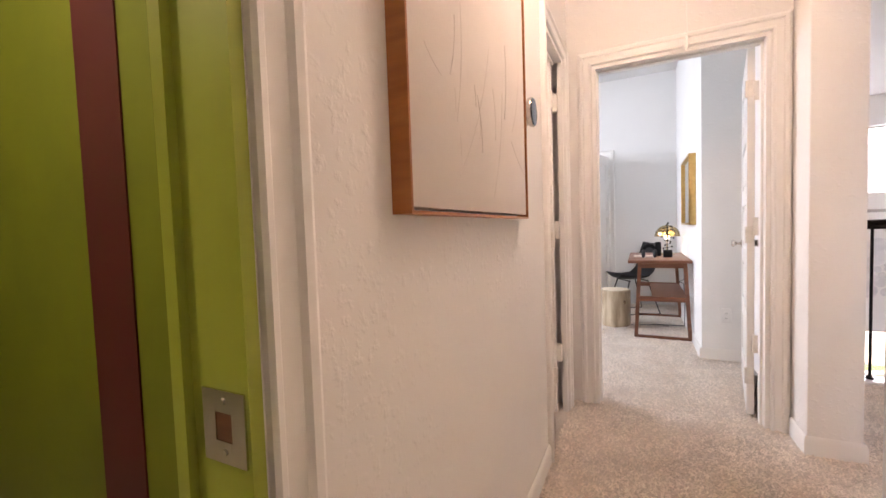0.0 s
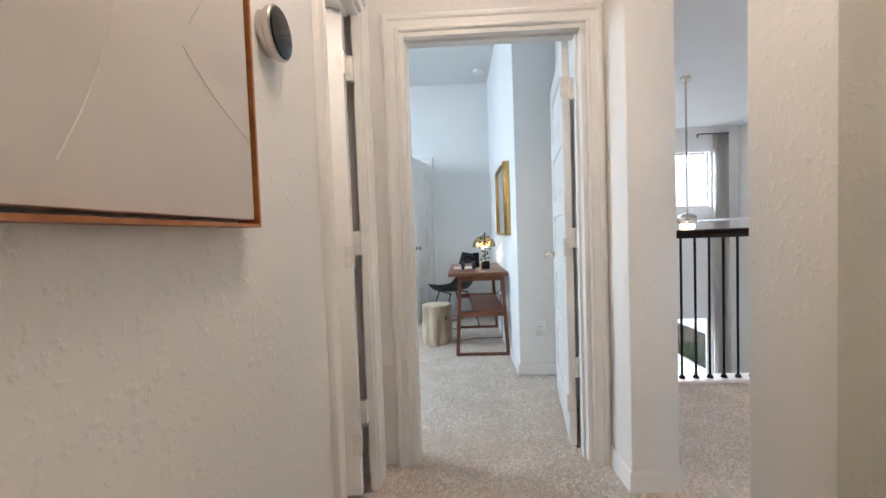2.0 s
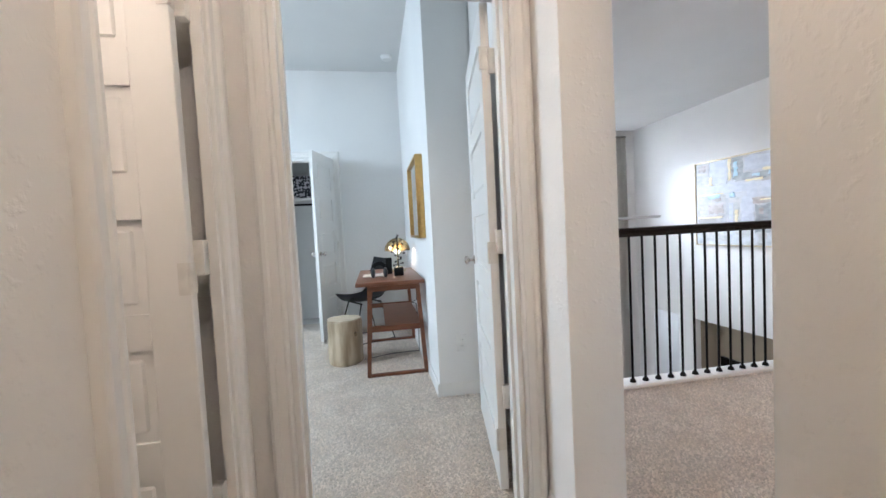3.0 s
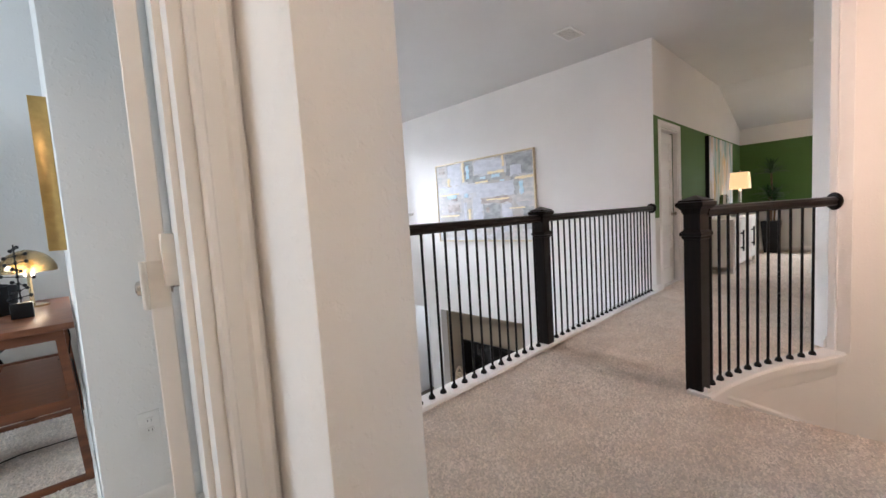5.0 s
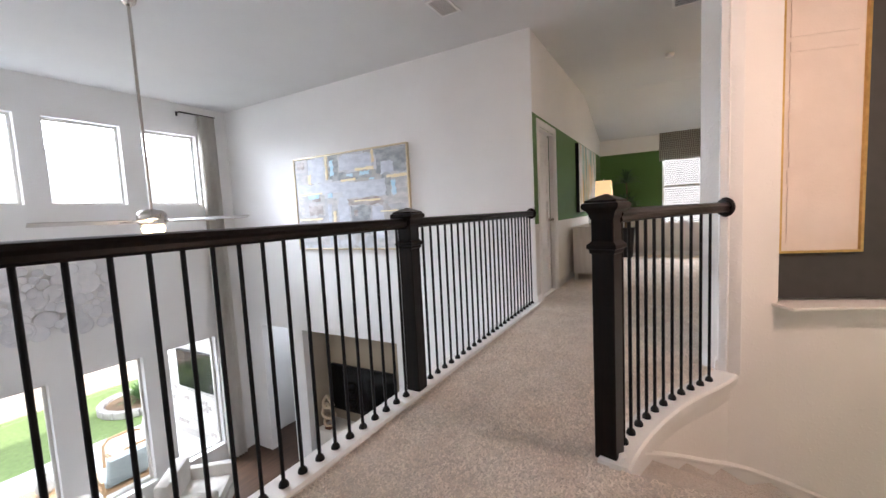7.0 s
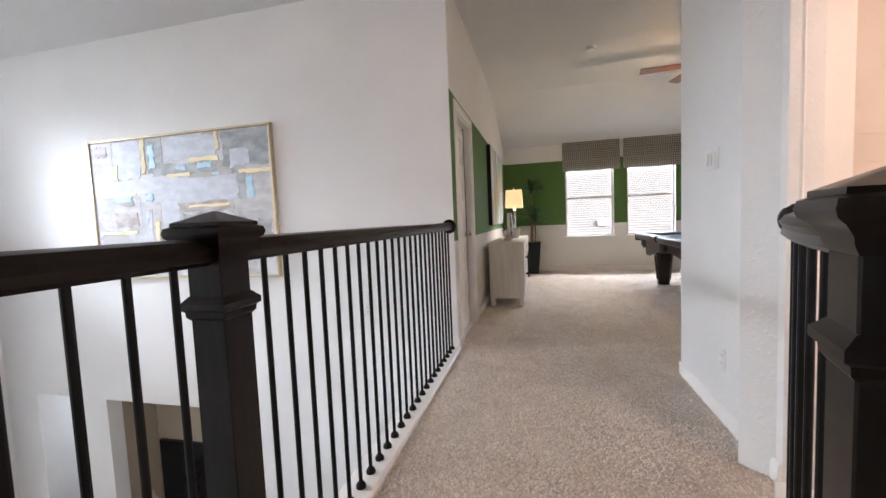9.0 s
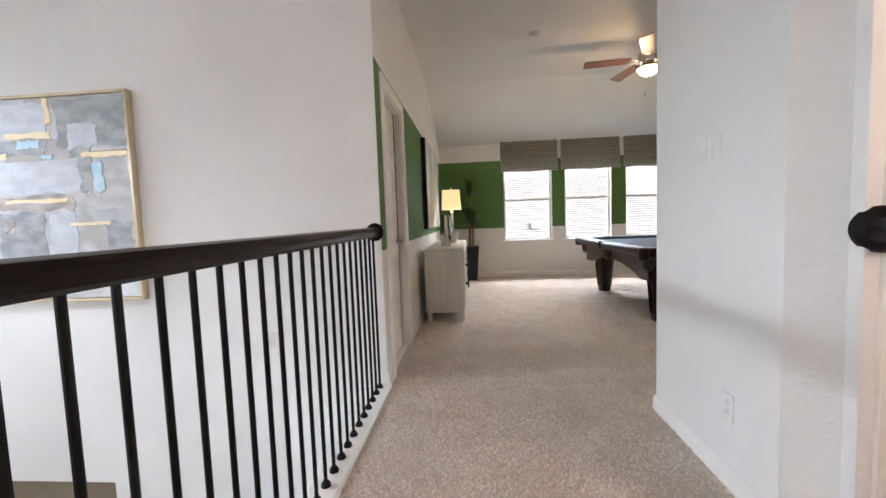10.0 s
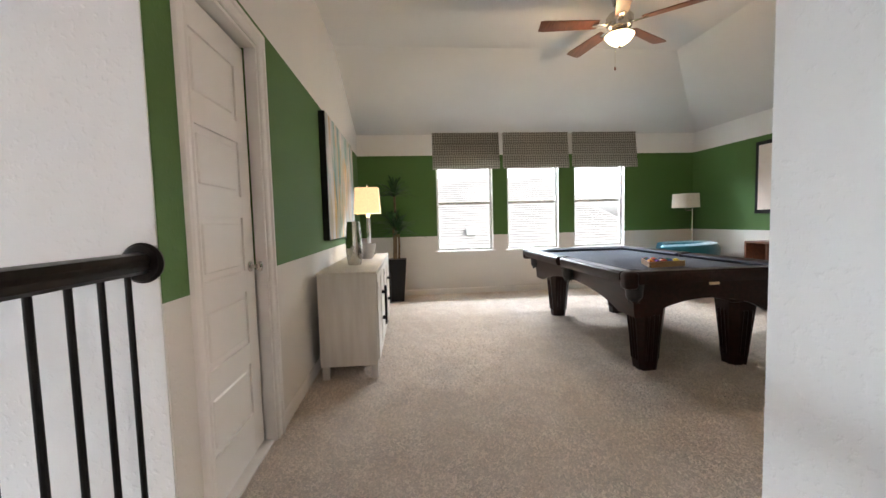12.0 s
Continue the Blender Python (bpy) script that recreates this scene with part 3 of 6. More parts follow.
for k in range(13):
    a1 = 92 - 15 * k
    bm = bmesh.new()
    z = -0.185 * (k + 1)
    curved_wall(bm, 0.35, R - 0.016, a1 - 15.5, a1 + 1.0, z - 0.22, z, 5)
    bmesh.ops.bevel(bm, geom=[e for e in bm.edges if all(abs(v.co.z - z) < 1e-4 for v in e.verts)], offset=0.018, segments=2, affect="EDGES")
    structure("stair_step", bm, CARPET, "carpeted winding stair step", "step")
bm = bmesh.new()
pts = edge_line(81.0, 51.0, -0.021, 0, 20) + arc(R - 0.001, 38, -90, 0, 44)
pts = [(x, y, 0.02 - 0.0124 * (93 - math.degrees(math.atan2(y - CY, x - CX)))) for x, y, z in pts]
sweep(bm, pts, [(0, -0.30), (0.012, -0.30), (0.012, 0.005), (0.022, 0.010), (0.022, 0.022), (0.006, 0.034), (0, 0.034)])
structure("trim_skirt", bm, TRIM, "white skirting board running down the curved stair", "skirting")

# white curbs under the rails
RA0, RA1 = Vector((0.836, 3.463)), Vector((5.69, 3.472))
ra = (RA1 - RA0).normalized()
rn = Vector((-ra.y, ra.x))


def on_rail(x, z=0.0):
    k = (x - RA0.x) / ra.x
    p = RA0 + ra * k
    return Vector((p.x, p.y, z))


bm = bmesh.new()
sweep(bm, [on_rail(0.838), on_rail(5.686)], [(0.065, -0.02), (0.065, 0.012), (0.055, 0.022), (-0.075, 0.022), (-0.085, 0.012), (-0.085, -0.30), (-0.07, -0.30), (-0.07, -0.02)])
structure("trim_curb", bm, TRIM, "white painted curb under the railing", "curb")
bm = bmesh.new()
RB = edge_line(81.6, 50.3, 0, 0, 28)
sweep(bm, RB, [(0.065, -0.05), (0.075, 0.005), (0.065, 0.018), (-0.055, 0.018), (-0.06, -0.02)][::-1])
structure("trim_curb_stair", bm, TRIM, "white painted curved curb above the stair", "curb")
bm = bmesh.new()
sweep(bm, edge_line(81.2, 50.6, -0.020, 0, 28), [(0.0, -0.150), (0.0, -0.022), (0.014, -0.022), (0.014, -0.140), (0.008, -0.150)])
structure("trim_fascia", bm, TRIM, "white painted fascia board under the curved curb", "fascia")

# ---- railings ----
RAIL = [(-0.018, 0.0), (-0.030, 0.010), (-0.026, 0.026), (-0.034, 0.040), (-0.022, 0.056), (0.0, 0.062), (0.022, 0.056), (0.034, 0.040), (0.026, 0.026), (0.030, 0.010), (0.018, 0.0)]
HAND = 1.02


def newel(parent, x, y, turn, top=1.14):
    post = bmesh.new()
    box(post, -0.046, 0.046, -0.046, 0.046, 0.0, top - 0.06, 0.003, 1)
    p = part("newel_post", post, ESPRESSO, parent, "square espresso-stained newel post")
    p.location, p.rotation_euler = (x, y, 0), (0, 0, radians(turn))
    def stepped(rows):
        bm = bmesh.new()
        rings = [[bm.verts.new((sx * w, sy * w, z)) for sx, sy in ((-1, -1), (1, -1), (1, 1), (-1, 1))] for w, z in rows]
        for lo, hi in zip(rings, rings[1:]):
            for k in range(4):
                bm.faces.new((lo[k], lo[(k + 1) % 4], hi[(k + 1) % 4], hi[k]))
        bm.faces.new(rings[0][::-1])
        bm.faces.new(rings[-1])
        return bm
    bm = stepped([(0.046, top - 0.245), (0.052, top - 0.238), (0.053, top - 0.226), (0.061, top - 0.220), (0.061, top - 0.206), (0.053, top - 0.198), (0.046, top - 0.190)])
    part("collar", bm, ESPRESSO, p)
    bm = stepped([(0.046, top - 0.10), (0.052, top - 0.088), (0.053, top - 0.078), (0.063, top - 0.064), (0.073, top - 0.056), (0.076, top - 0.046), (0.073, top - 0.034), (0.064, top - 0.030), (0.064, top - 0.022), (0.004, top + 0.004)])
    part("cap", bm, ESPRESSO, p)


def rosette(parent, place, d):
    bm = bmesh.new()
    lathe(bm, [(0.058, 0.0), (0.060, 0.010), (0.052, 0.020), (0.030, 0.024)], n=24)
    q = Vector(d).to_track_quat("Z", "Y").to_matrix().to_4x4()
    bmesh.ops.transform(bm, matrix=Matrix.Translation(place) @ q, verts=bm.verts)
    part("rosette", bm, ESPRESSO, parent, "round dark wall rosette")


def balusters(parent, places):
    bm = bmesh.new()
    cyl(bm, 0, 0, 0.02, HAND + 0.01, 0.0082, n=10)
    first = part("baluster", bm, BLACK_METAL, parent, "thin black iron baluster")
    bm = bmesh.new()
    lathe(bm, [(0.021, 0.020), (0.021, 0.030), (0.015, 0.042), (0.0085, 0.048)], n=14)
    shoe = part("shoe", bm, BLACK_METAL, first)
    for k, p in enumerate(places):
        if k == 0:
            first.location = p
            continue
        c = part_copy(first, p)
        s = part_copy(shoe, (0, 0, 0))
        s.parent = c


rail_a = thing("railing", (0, 0, 0), "dark wooden handrail on black iron balusters along the landing", "railing")
for a, b in ((0.838, 3.16), (3.22, 5.675)):
    bm = bmesh.new()
    sweep(bm, [on_rail(a, HAND), on_rail(b, HAND)], RAIL)
    part("handrail", bm, ESPRESSO, rail_a)
p = on_rail(3.19)
newel(rail_a, p.x, p.y, math.degrees(math.atan2(ra.y, ra.x)))
rosette(rail_a, on_rail(5.688, HAND + 0.03), (-1, 0, 0))
balusters(rail_a, [on_rail(3.068 - 0.0976 * k) for k in range(22)] + [on_rail(3.249 + 0.0985 * k) for k in range(25)])
rail_b = thing("railing", (0, 0, 0), "curved dark wooden handrail on black balusters above the stair", "railing")
bm = bmesh.new()
sweep(bm, edge_line(79.2, 50.4, 0, HAND), RAIL)
part("handrail", bm, ESPRESSO, rail_b)
pb = landing_edge(79.9, 0.028)
newel(rail_b, pb[0], pb[1], -14)
pe = landing_edge(50.4)
rosette(rail_b, (pe[0] + 0.005, pe[1], HAND + 0.03), (-0.72, 0.69, 0))
balusters(rail_b, [(*landing_edge(77.55 - 2.245 * k), 0.0) for k in range(11)])

# ================= things =================
FABRIC_WHITE = material("white_bouclé", (0.74, 0.70, 0.64), 0.9, bump=0.6, bump_scale=160, bump_dist=0.004, sheen=0.3)
FABRIC_TEAL = material("teal_velvet", (0.010, 0.19, 0.27), 0.8, color2=(0.008, 0.13, 0.19), scale=9, sheen=0.6, bump=0.3, bump_scale=200, bump_dist=0.002)
LINEN = material("linen_curtain", (0.87, 0.855, 0.82), 0.9, color2=(0.82, 0.80, 0.765), scale=40, stretch=(1, 1, 0.1), bump=0.3, bump_scale=250, bump_dist=0.001)
lt = LINEN.node_tree
tl, mxs = lt.nodes.new("ShaderNodeBsdfTranslucent"), lt.nodes.new("ShaderNodeMixShader")
tl.inputs[0].default_value = (0.84, 0.815, 0.77, 1)
mxs.inputs[0].default_value = 0.5
lt.links.new(lt.nodes["Principled BSDF"].outputs[0], mxs.inputs[1])
lt.links.new(tl.outputs[0], mxs.inputs[2])
lt.links.new(mxs.outputs[0], lt.nodes["Material Output"].inputs[0])
LAMPSHADE = material("lampshade_linen", (0.80, 0.70, 0.52), 0.9, scale=60, emit=((1.0, 0.66, 0.30), 0.45))
SHADE_OFF = material("white_shade", (0.78, 0.72, 0.62), 0.9, scale=60)
LEATHER = material("black_leather", (0.018, 0.018, 0.020), 0.45, scale=30, bump=0.2, bump_scale=120, bump_dist=0.002)
BRASS = material("polished_brass", (0.62, 0.51, 0.32), 0.16, metal=1.0, scale=6)
GOLD = material("gold_leaf_frame", (0.60, 0.40, 0.15), 0.32, metal=1.0, color2=(0.50, 0.33, 0.12), scale=30, bump=0.1)
CHROME = material("chrome", (0.80, 0.80, 0.80), 0.08, metal=1.0, scale=6)
HAMMERED = material("hammered_silver", (0.62, 0.60, 0.56), 0.14, metal=1.0, scale=12)
BLACK = material("black_paint", (0.006, 0.006, 0.007), 0.45, scale=8, spec=0.25)
BLACK_GLASS = material("black_glass", (0.006, 0.007, 0.009), 0.10, scale=3, spec=0.25)
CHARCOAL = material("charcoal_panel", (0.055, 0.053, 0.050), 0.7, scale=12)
WHITEWASH = material("whitewashed_wood", (0.80, 0.755, 0.69), 0.55, color2=(0.72, 0.67, 0.60), scale=4, detail=7, stretch=(6, 6, 0.6), bump=0.12, bump_scale=60, bump_dist=0.002)
STUMP = material("peeled_log", (0.56, 0.46, 0.33), 0.7, color2=(0.30, 0.22, 0.14), scale=5, detail=7, stretch=(2.5, 2.5, 0.45), bump=0.5, bump_scale=14, bump_dist=0.02, mix=(0.36, 0.64))
STUMP_TOP = material("log_end_grain", (0.66, 0.55, 0.41), 0.75, color2=(0.54, 0.43, 0.30), scale=18, bump=0.2)
CERAMIC = material("grey_ceramic", (0.50, 0.49, 0.46), 0.35, color2=(0.62, 0.61, 0.58), scale=6)
LEAF = material("leaf_green", (0.022, 0.065, 0.020), 0.5, color2=(0.04, 0.10, 0.028), scale=20, island=0.35, spec=0.25)
LEAF_LIGHT = material("leaf_bright", (0.12, 0.24, 0.05), 0.5, color2=(0.09, 0.19, 0.05), scale=20, island=0.35)
BARK = material("plant_stem", (0.24, 0.16, 0.09), 0.85, color2=(0.12, 0.08, 0.05), scale=30, bump=0.6, bump_scale=50)
SLATE_CLOTH = material("grey_felt", (0.055, 0.066, 0.098), 0.95, scale=80, sheen=0.1, spec=0.1)
PALE_WOOD = material("pale_maple", (0.50, 0.33, 0.17), 0.5, color2=(0.42, 0.26, 0.13), scale=6, stretch=(1, 8, 8))
BLADE = material("walnut_blade", (0.16, 0.060, 0.030), 0.35, color2=(0.10, 0.036, 0.018), scale=6, stretch=(1, 8, 8))
PALE_BLADE = material("pale_blade", (0.50, 0.47, 0.45), 0.35, scale=6)
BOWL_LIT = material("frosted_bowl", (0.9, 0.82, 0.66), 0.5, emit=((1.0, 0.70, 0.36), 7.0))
BULB_LIT = material("lit_bulb", (0.9, 0.8, 0.6), 0.5, emit=((1.0, 0.86, 0.62), 14.0))
MIRROR = material("mirror_glass", (0.86, 0.88, 0.88), 0.02, metal=1.0, scale=1)
PAPER = material("art_paper", (0.72, 0.63, 0.56), 0.85, color2=(0.68, 0.59, 0.52), scale=5, bump=0.15, bump_scale=90)
PLASTER = material("plaster_canvas", (0.74, 0.68, 0.63), 0.8, color2=(0.71, 0.65, 0.60), scale=4, bump=0.12, bump_scale=140, bump_dist=0.002)
PATTERN = material("patterned_box", (0.55, 0.52, 0.55), 0.8, color2=(0.03, 0.03, 0.04), scale=32, detail=0, mix=(0.46, 0.5))


def art_material(name, colors, scale, angle, seed, gold=None):
    """An abstract painting: blocks and drags of paint from stretched noise."""
    m = bpy.data.materials.new(name)
    m.use_nodes = True
    nt, b = m.node_tree, m.node_tree.nodes["Principled BSDF"]
    b.inputs["Roughness"].default_value = 0.55
    tc = nt.nodes.new("ShaderNodeTexCoord")
    mp = nt.nodes.new("ShaderNodeMapping")
    mp.inputs["Location"].default_value, mp.inputs["Scale"].default_value = (seed, seed * 1.7, seed * 0.3), scale
    mp.inputs["Rotation"].default_value = angle
    nt.links.new(tc.outputs["Object"], mp.inputs[0])
    v = nt.nodes.new("ShaderNodeTexVoronoi")
    v.distance, v.inputs["Scale"].default_value = "CHEBYCHEV", 2.2
    wn_ = nt.nodes.new("ShaderNodeTexNoise")
    wn_.inputs["Scale"].default_value, wn_.inputs["Detail"].default_value = 3.0, 6
    nt.links.new(mp.outputs[0], wn_.inputs[0])
    mx = nt.nodes.new("ShaderNodeMix")
    mx.data_type = "VECTOR"
    mx.inputs[0].default_value = 0.16
    nt.links.new(mp.outputs[0], mx.inputs[4])
    nt.links.new(wn_.outputs["Color"], mx.inputs[5])
    nt.links.new(mx.outputs[1], v.inputs["Vector"])
    sep = nt.nodes.new("ShaderNodeSeparateColor")
    nt.links.new(v.outputs["Color"], sep.inputs[0])
    add = nt.nodes.new("ShaderNodeMath")
    add.operation = "MULTIPLY_ADD"
    add.inputs[1].default_value = 0.55
    nt.links.new(wn_.outputs[0], add.inputs[0])
    sc = nt.nodes.new("ShaderNodeMath")
    sc.operation = "MULTIPLY"
    sc.inputs[1].default_value = 0.62
    nt.links.new(sep.outputs[0], sc.inputs[0])
    nt.links.new(sc.outputs[0], add.inputs[2])
    ramp = nt.nodes.new("ShaderNodeValToRGB")
    cr = ramp.color_ramp
    while len(cr.elements) < len(colors):
        cr.elements.new(0.5)
    for e, (p, c) in zip(cr.elements, colors):
        e.position, e.color = p, (*c, 1)
    nt.links.new(add.outputs[0], ramp.inputs[0])
    out = ramp.outputs[0]
    if gold:
        g = nt.nodes.new("ShaderNodeTexNoise")
        g.inputs["Scale"].default_value, g.inputs["Detail"].default_value = 2.6, 5
        mp2 = nt.nodes.new("ShaderNodeMapping")
        mp2.inputs["Scale"].default_value = gold
        nt.links.new(tc.outputs["Object"], mp2.inputs[0])
        nt.links.new(mp2.outputs[0], g.inputs[0])
        gr = nt.nodes.new("ShaderNodeValToRGB")
        gr.color_ramp.elements[0].position, gr.color_ramp.elements[1].position = 0.63, 0.65
        nt.links.new(g.outputs[0], gr.inputs[0])
        gm = nt.nodes.new("ShaderNodeMix")
        gm.data_type = "RGBA"
        nt.links.new(gr.outputs[0], gm.inputs[0])
        nt.links.new(out, gm.inputs[6])
        gm.inputs[7].default_value = (0.80, 0.66, 0.42, 1)
        out = gm.outputs[2]
    nt.links.new(out, b.inputs["Base Color"])
    bp = nt.nodes.new("ShaderNodeBump")
    bp.inputs["Strength"].default_value, bp.inputs["Distance"].default_value = 0.3, 0.004
    nt.links.new(wn_.outputs[0], bp.inputs["Height"])
    nt.links.new(bp.outputs[0], b.inputs["Normal"])
    return m


ART_BIG = art_material("abstract_painting", [(0.24, (0.40, 0.41, 0.43)), (0.36, (0.52, 0.535, 0.565)), (0.46, (0.62, 0.64, 0.68)), (0.58, (0.54, 0.525, 0.52)), (0.68, (0.66, 0.675, 0.71)), (0.80, (0.45, 0.44, 0.43))], (1.0, 1.7, 1.9), (0.0, 0, 0), 3.1)
ART_GAMES = art_material("colourful_painting", [(0.16, (0.05, 0.13, 0.13)), (0.30, (0.20, 0.36, 0.35)), (0.42, (0.56, 0.55, 0.57)), (0.54, (0.66, 0.62, 0.62)), (0.66, (0.50, 0.33, 0.12)), (0.80, (0.40, 0.44, 0.44))], (4.6, 2, 0.9), (0, 0, 0), 7.3)
TWEED = bpy.data.materials.new("woven_shade_fabric")
TWEED.use_nodes = True
tn = TWEED.node_tree
tw = tn.nodes["Principled BSDF"]
tw.inputs["Roughness"].default_value = 0.95
ttc = tn.nodes.new("ShaderNodeTexCoord")
tch = tn.nodes.new("ShaderNodeTexChecker")
tch.inputs["Scale"].default_value = 38
tch.inputs[1].default_value, tch.inputs[2].default_value = (0.52, 0.50, 0.44, 1), (0.24, 0.23, 0.20, 1)
tmp = tn.nodes.new("ShaderNodeMapping")
tmp.inputs["Rotation"].default_value = (radians(45), 0, 0)
tn.links.new(ttc.outputs["Object"], tmp.inputs[0])
tn.links.new(tmp.outputs[0], tch.inputs[0])
tn.links.new(tch.outputs[0], tw.inputs["Base Color"])


def local(fn, *args, **kw):
    bm = bmesh.new()
    fn(bm, *args, **kw)
    return bm


# ---- hall ----
FRAME_WOOD = material("float_frame_wood", (0.46, 0.17, 0.04), 0.4, color2=(0.34, 0.11, 0.025), scale=5, detail=6, stretch=(1, 8, 8))


def hall_canvas():
    t = thing("canvas_art", (-0.452, 0.476, 1.140), "white plaster-textured canvas in a walnut float frame on the hall wall", "wall art")
    w, h, d = 0.806, 1.05, 0.042
    part("frame", boxes((0, d, -0.003, 0.003, -0.003, h + 0.003), (0, d, w - 0.003, w + 0.003, -0.003, h + 0.003), (0, d, 0.003, w - 0.003, -0.003, 0.003), (0, d, 0.003, w - 0.003, h - 0.003, h + 0.003)), FRAME_WOOD, t, "thin orange-brown walnut frame")
    part("canvas", boxes((0.004, d - 0.005, 0.010, w - 0.010, 0.010, h - 0.010), bevel=0.002), PLASTER, t)
    rng = random.Random(4)
    for k in range(26):
        y, z = rng.uniform(0.08, w - 0.08), rng.uniform(0.06, h - 0.06)
        a, ln = rng.choice((1.25, 1.75, 1.45, 1.65, -0.35)) + rng.uniform(-0.25, 0.25), rng.choice((0.05, 0.08, 0.14, 0.22, 0.32, 0.42))
        pts = []
        for i in range(7):
            s = (i / 6 - 0.5) * ln
            bend = 0.25 * s * s / max(ln, 0.05)
            yy, zz = y + s * math.cos(a) - bend * math.sin(a), z + s * math.sin(a) + bend * math.cos(a)
            pts.append((d - 0.0045, min(max(yy, 0.02), w - 0.02), min(max(zz, 0.02), h - 0.02)))
        bm = bmesh.new()
        r = rng.uniform(0.0005, 0.0013)
        sweep(bm, pts, [(-2.0 * r, 0), (-r, 0.9 * r), (r, 0.9 * r), (2.0 * r, 0)], up=(1, 0, 0))
        part("plaster_stroke", bm, PLASTER, t)


hall_canvas()
t = thing("thermostat", (-0.45, 1.425, 1.545), "round black-faced thermostat on the hall wall", "thermostat")
bm = bmesh.new()
lathe(bm, [(0.046, 0.0), (0.046, 0.014), (0.053, 0.018), (0.055, 0.030), (0.053, 0.034)], n=36)
bmesh.ops.transform(bm, matrix=Matrix.Rotation(radians(90), 4, "Y"), verts=bm.verts)
part("ring", bm, NICKEL, t)
bm = bmesh.new()
lathe(bm, [(0.051, 0.0335), (0.048, 0.037), (0.02, 0.039)], n=36)
bmesh.ops.transform(bm, matrix=Matrix.Rotation(radians(90), 4, "Y"), verts=bm.verts)
part("glass_face", bm, BLACK_GLASS, t)
t = thing("pull_cord", (0.115, 1.76, 2.72), "thin white attic pull cord hanging from the ceiling", "cord")
bm = bmesh.new()
sweep(bm, [(0.004 * math.sin(k * 0.9), 0.003 * math.cos(k * 1.3), -0.11 * k) for k in range(9)], circle(0.0022, 6), up=(1, 0, 0))
part("cord", bm, TRIM, t)
bm = bmesh.new()
lathe(bm, [(0.003, -0.935), (0.009, -0.925), (0.010, -0.90), (0.004, -0.88)], n=12)
part("pull_knob", bm, TRIM, t)
t = thing("ceiling_lamp", (0.02, 1.15, 2.72), "flush frosted glass hall ceiling lamp, lit", "ceiling lamp")
part("base", local(lathe, [(0.14, -0.03), (0.15, -0.02), (0.15, 0.0)]), NICKEL, t)
part("bowl", local(lathe, [(0.02, -0.115), (0.08, -0.10), (0.12, -0.07), (0.135, -0.03)]), BOWL_LIT, t)
t = thing("strike_plate", (-0.489, 0.1665, 0.889), "pale brushed metal strike plate on the door jamb", "strike plate")
bm = boxes((-0.036, 0.036, -0.003, 0, -0.043, -0.017), (-0.036, 0.036, -0.003, 0, 0.017, 0.043), (-0.036, -0.014, -0.003, 0, -0.017, 0.017), (0.014, 0.036, -0.003, 0, -0.017, 0.017))
part("plate", bm, NICKEL, t)
for z in (-0.030, 0.030):
    bm = bmesh.new()
    cyl(bm, 0, z, -0.0045, -0.0025, 0.004, axis="y", n=10)
    part("screw", bm, NICKEL, t)
part("hole", boxes((-0.014, 0.014, -0.0012, 0.0, -0.017, 0.017)), WALNUT, t, "dark latch hole")


def outlet(m, label="white duplex wall outlet"):
    t = thing("wall_outlet", (0, 0, 0), label, "outlet", group="outlets")
    t.matrix_world = m
    part("plate", boxes((-0.035, 0.035, -0.006, 0, -0.057, 0.057), bevel=0.002), PLASTIC, t)
    for z in (-0.02, 0.02):
        bm = boxes((-0.014, 0.014, -0.009, -0.005, z - 0.013, z + 0.013), bevel=0.003)
        face = part("socket", bm, PLASTIC, t)
        part("slots", boxes((-0.007, -0.005, -0.0095, -0.0085, z - 0.003, z + 0.006), (0.005, 0.007, -0.0095, -0.0085, z - 0.003, z + 0.006)), BLACK, face)


outlet(pose(0.55, 3.644, 0.36))
outlet(pose(4.70, 1.83, 0.328, 0, 0, 180), "white duplex outlet low on the landing wall")
outlet(pose(5.69, 4.25, 0.33, 0, 0, -90), "white outlet on the tall living room wall")


def light_switch():
    t = thing("light_switch", (4.845, 1.83, 1.366), "white triple rocker light switch plate", "light switch", turn=180)
    part("plate", boxes((-0.082, 0.082, -0.006, 0, -0.058, 0.058), bevel=0.002), PLASTIC, t)
    for x in (-0.046, 0, 0.046):
        part("rocker", boxes((x - 0.016, x + 0.016, -0.011, -0.005, -0.033, 0.033), bevel=0.002), PLASTIC, t)


light_switch()

# ---- bedroom ----
def desk():
    t = thing("desk", (-0.11, 4.12, 0), "walnut writing desk with sled legs and a lower shelf", "desk")
    w, d, h = 0.485, 1.15, 0.755
    part("desktop", boxes((-0.05, w, 0.0, d, h - 0.03, h), bevel=0.004), WALNUT, t)
    for y in (0.03, d - 0.07):
        bm = bmesh.new()
        for xa, xb in ((0.015, 0.055), (w - 0.015, w - 0.055)):
            sweep(bm, [(xa, y + 0.02, 0.0), (xb, y + 0.02, h - 0.03)], [(-0.016, -0.018), (0.016, -0.018), (0.016, 0.018), (-0.016, 0.018)], up=(0, 1, 0))
        part("leg_frame", bm, WALNUT, t)
        part("foot_rail", boxes((0.0, w, y, y + 0.035, 0, 0.026), bevel=0.003), WALNUT, t)
        part("cross_rail", boxes((0.03, w - 0.03, y + 0.004, y + 0.03, 0.36, 0.405)), WALNUT, t)
        part("apron", boxes((0.045, w - 0.045, y + 0.004, y + 0.03, h - 0.075, h - 0.03)), WALNUT, t)
    part("shelf", boxes((0.16, w - 0.03, 0.06, d - 0.1, 0.385, 0.40)), WALNUT, t)


desk()


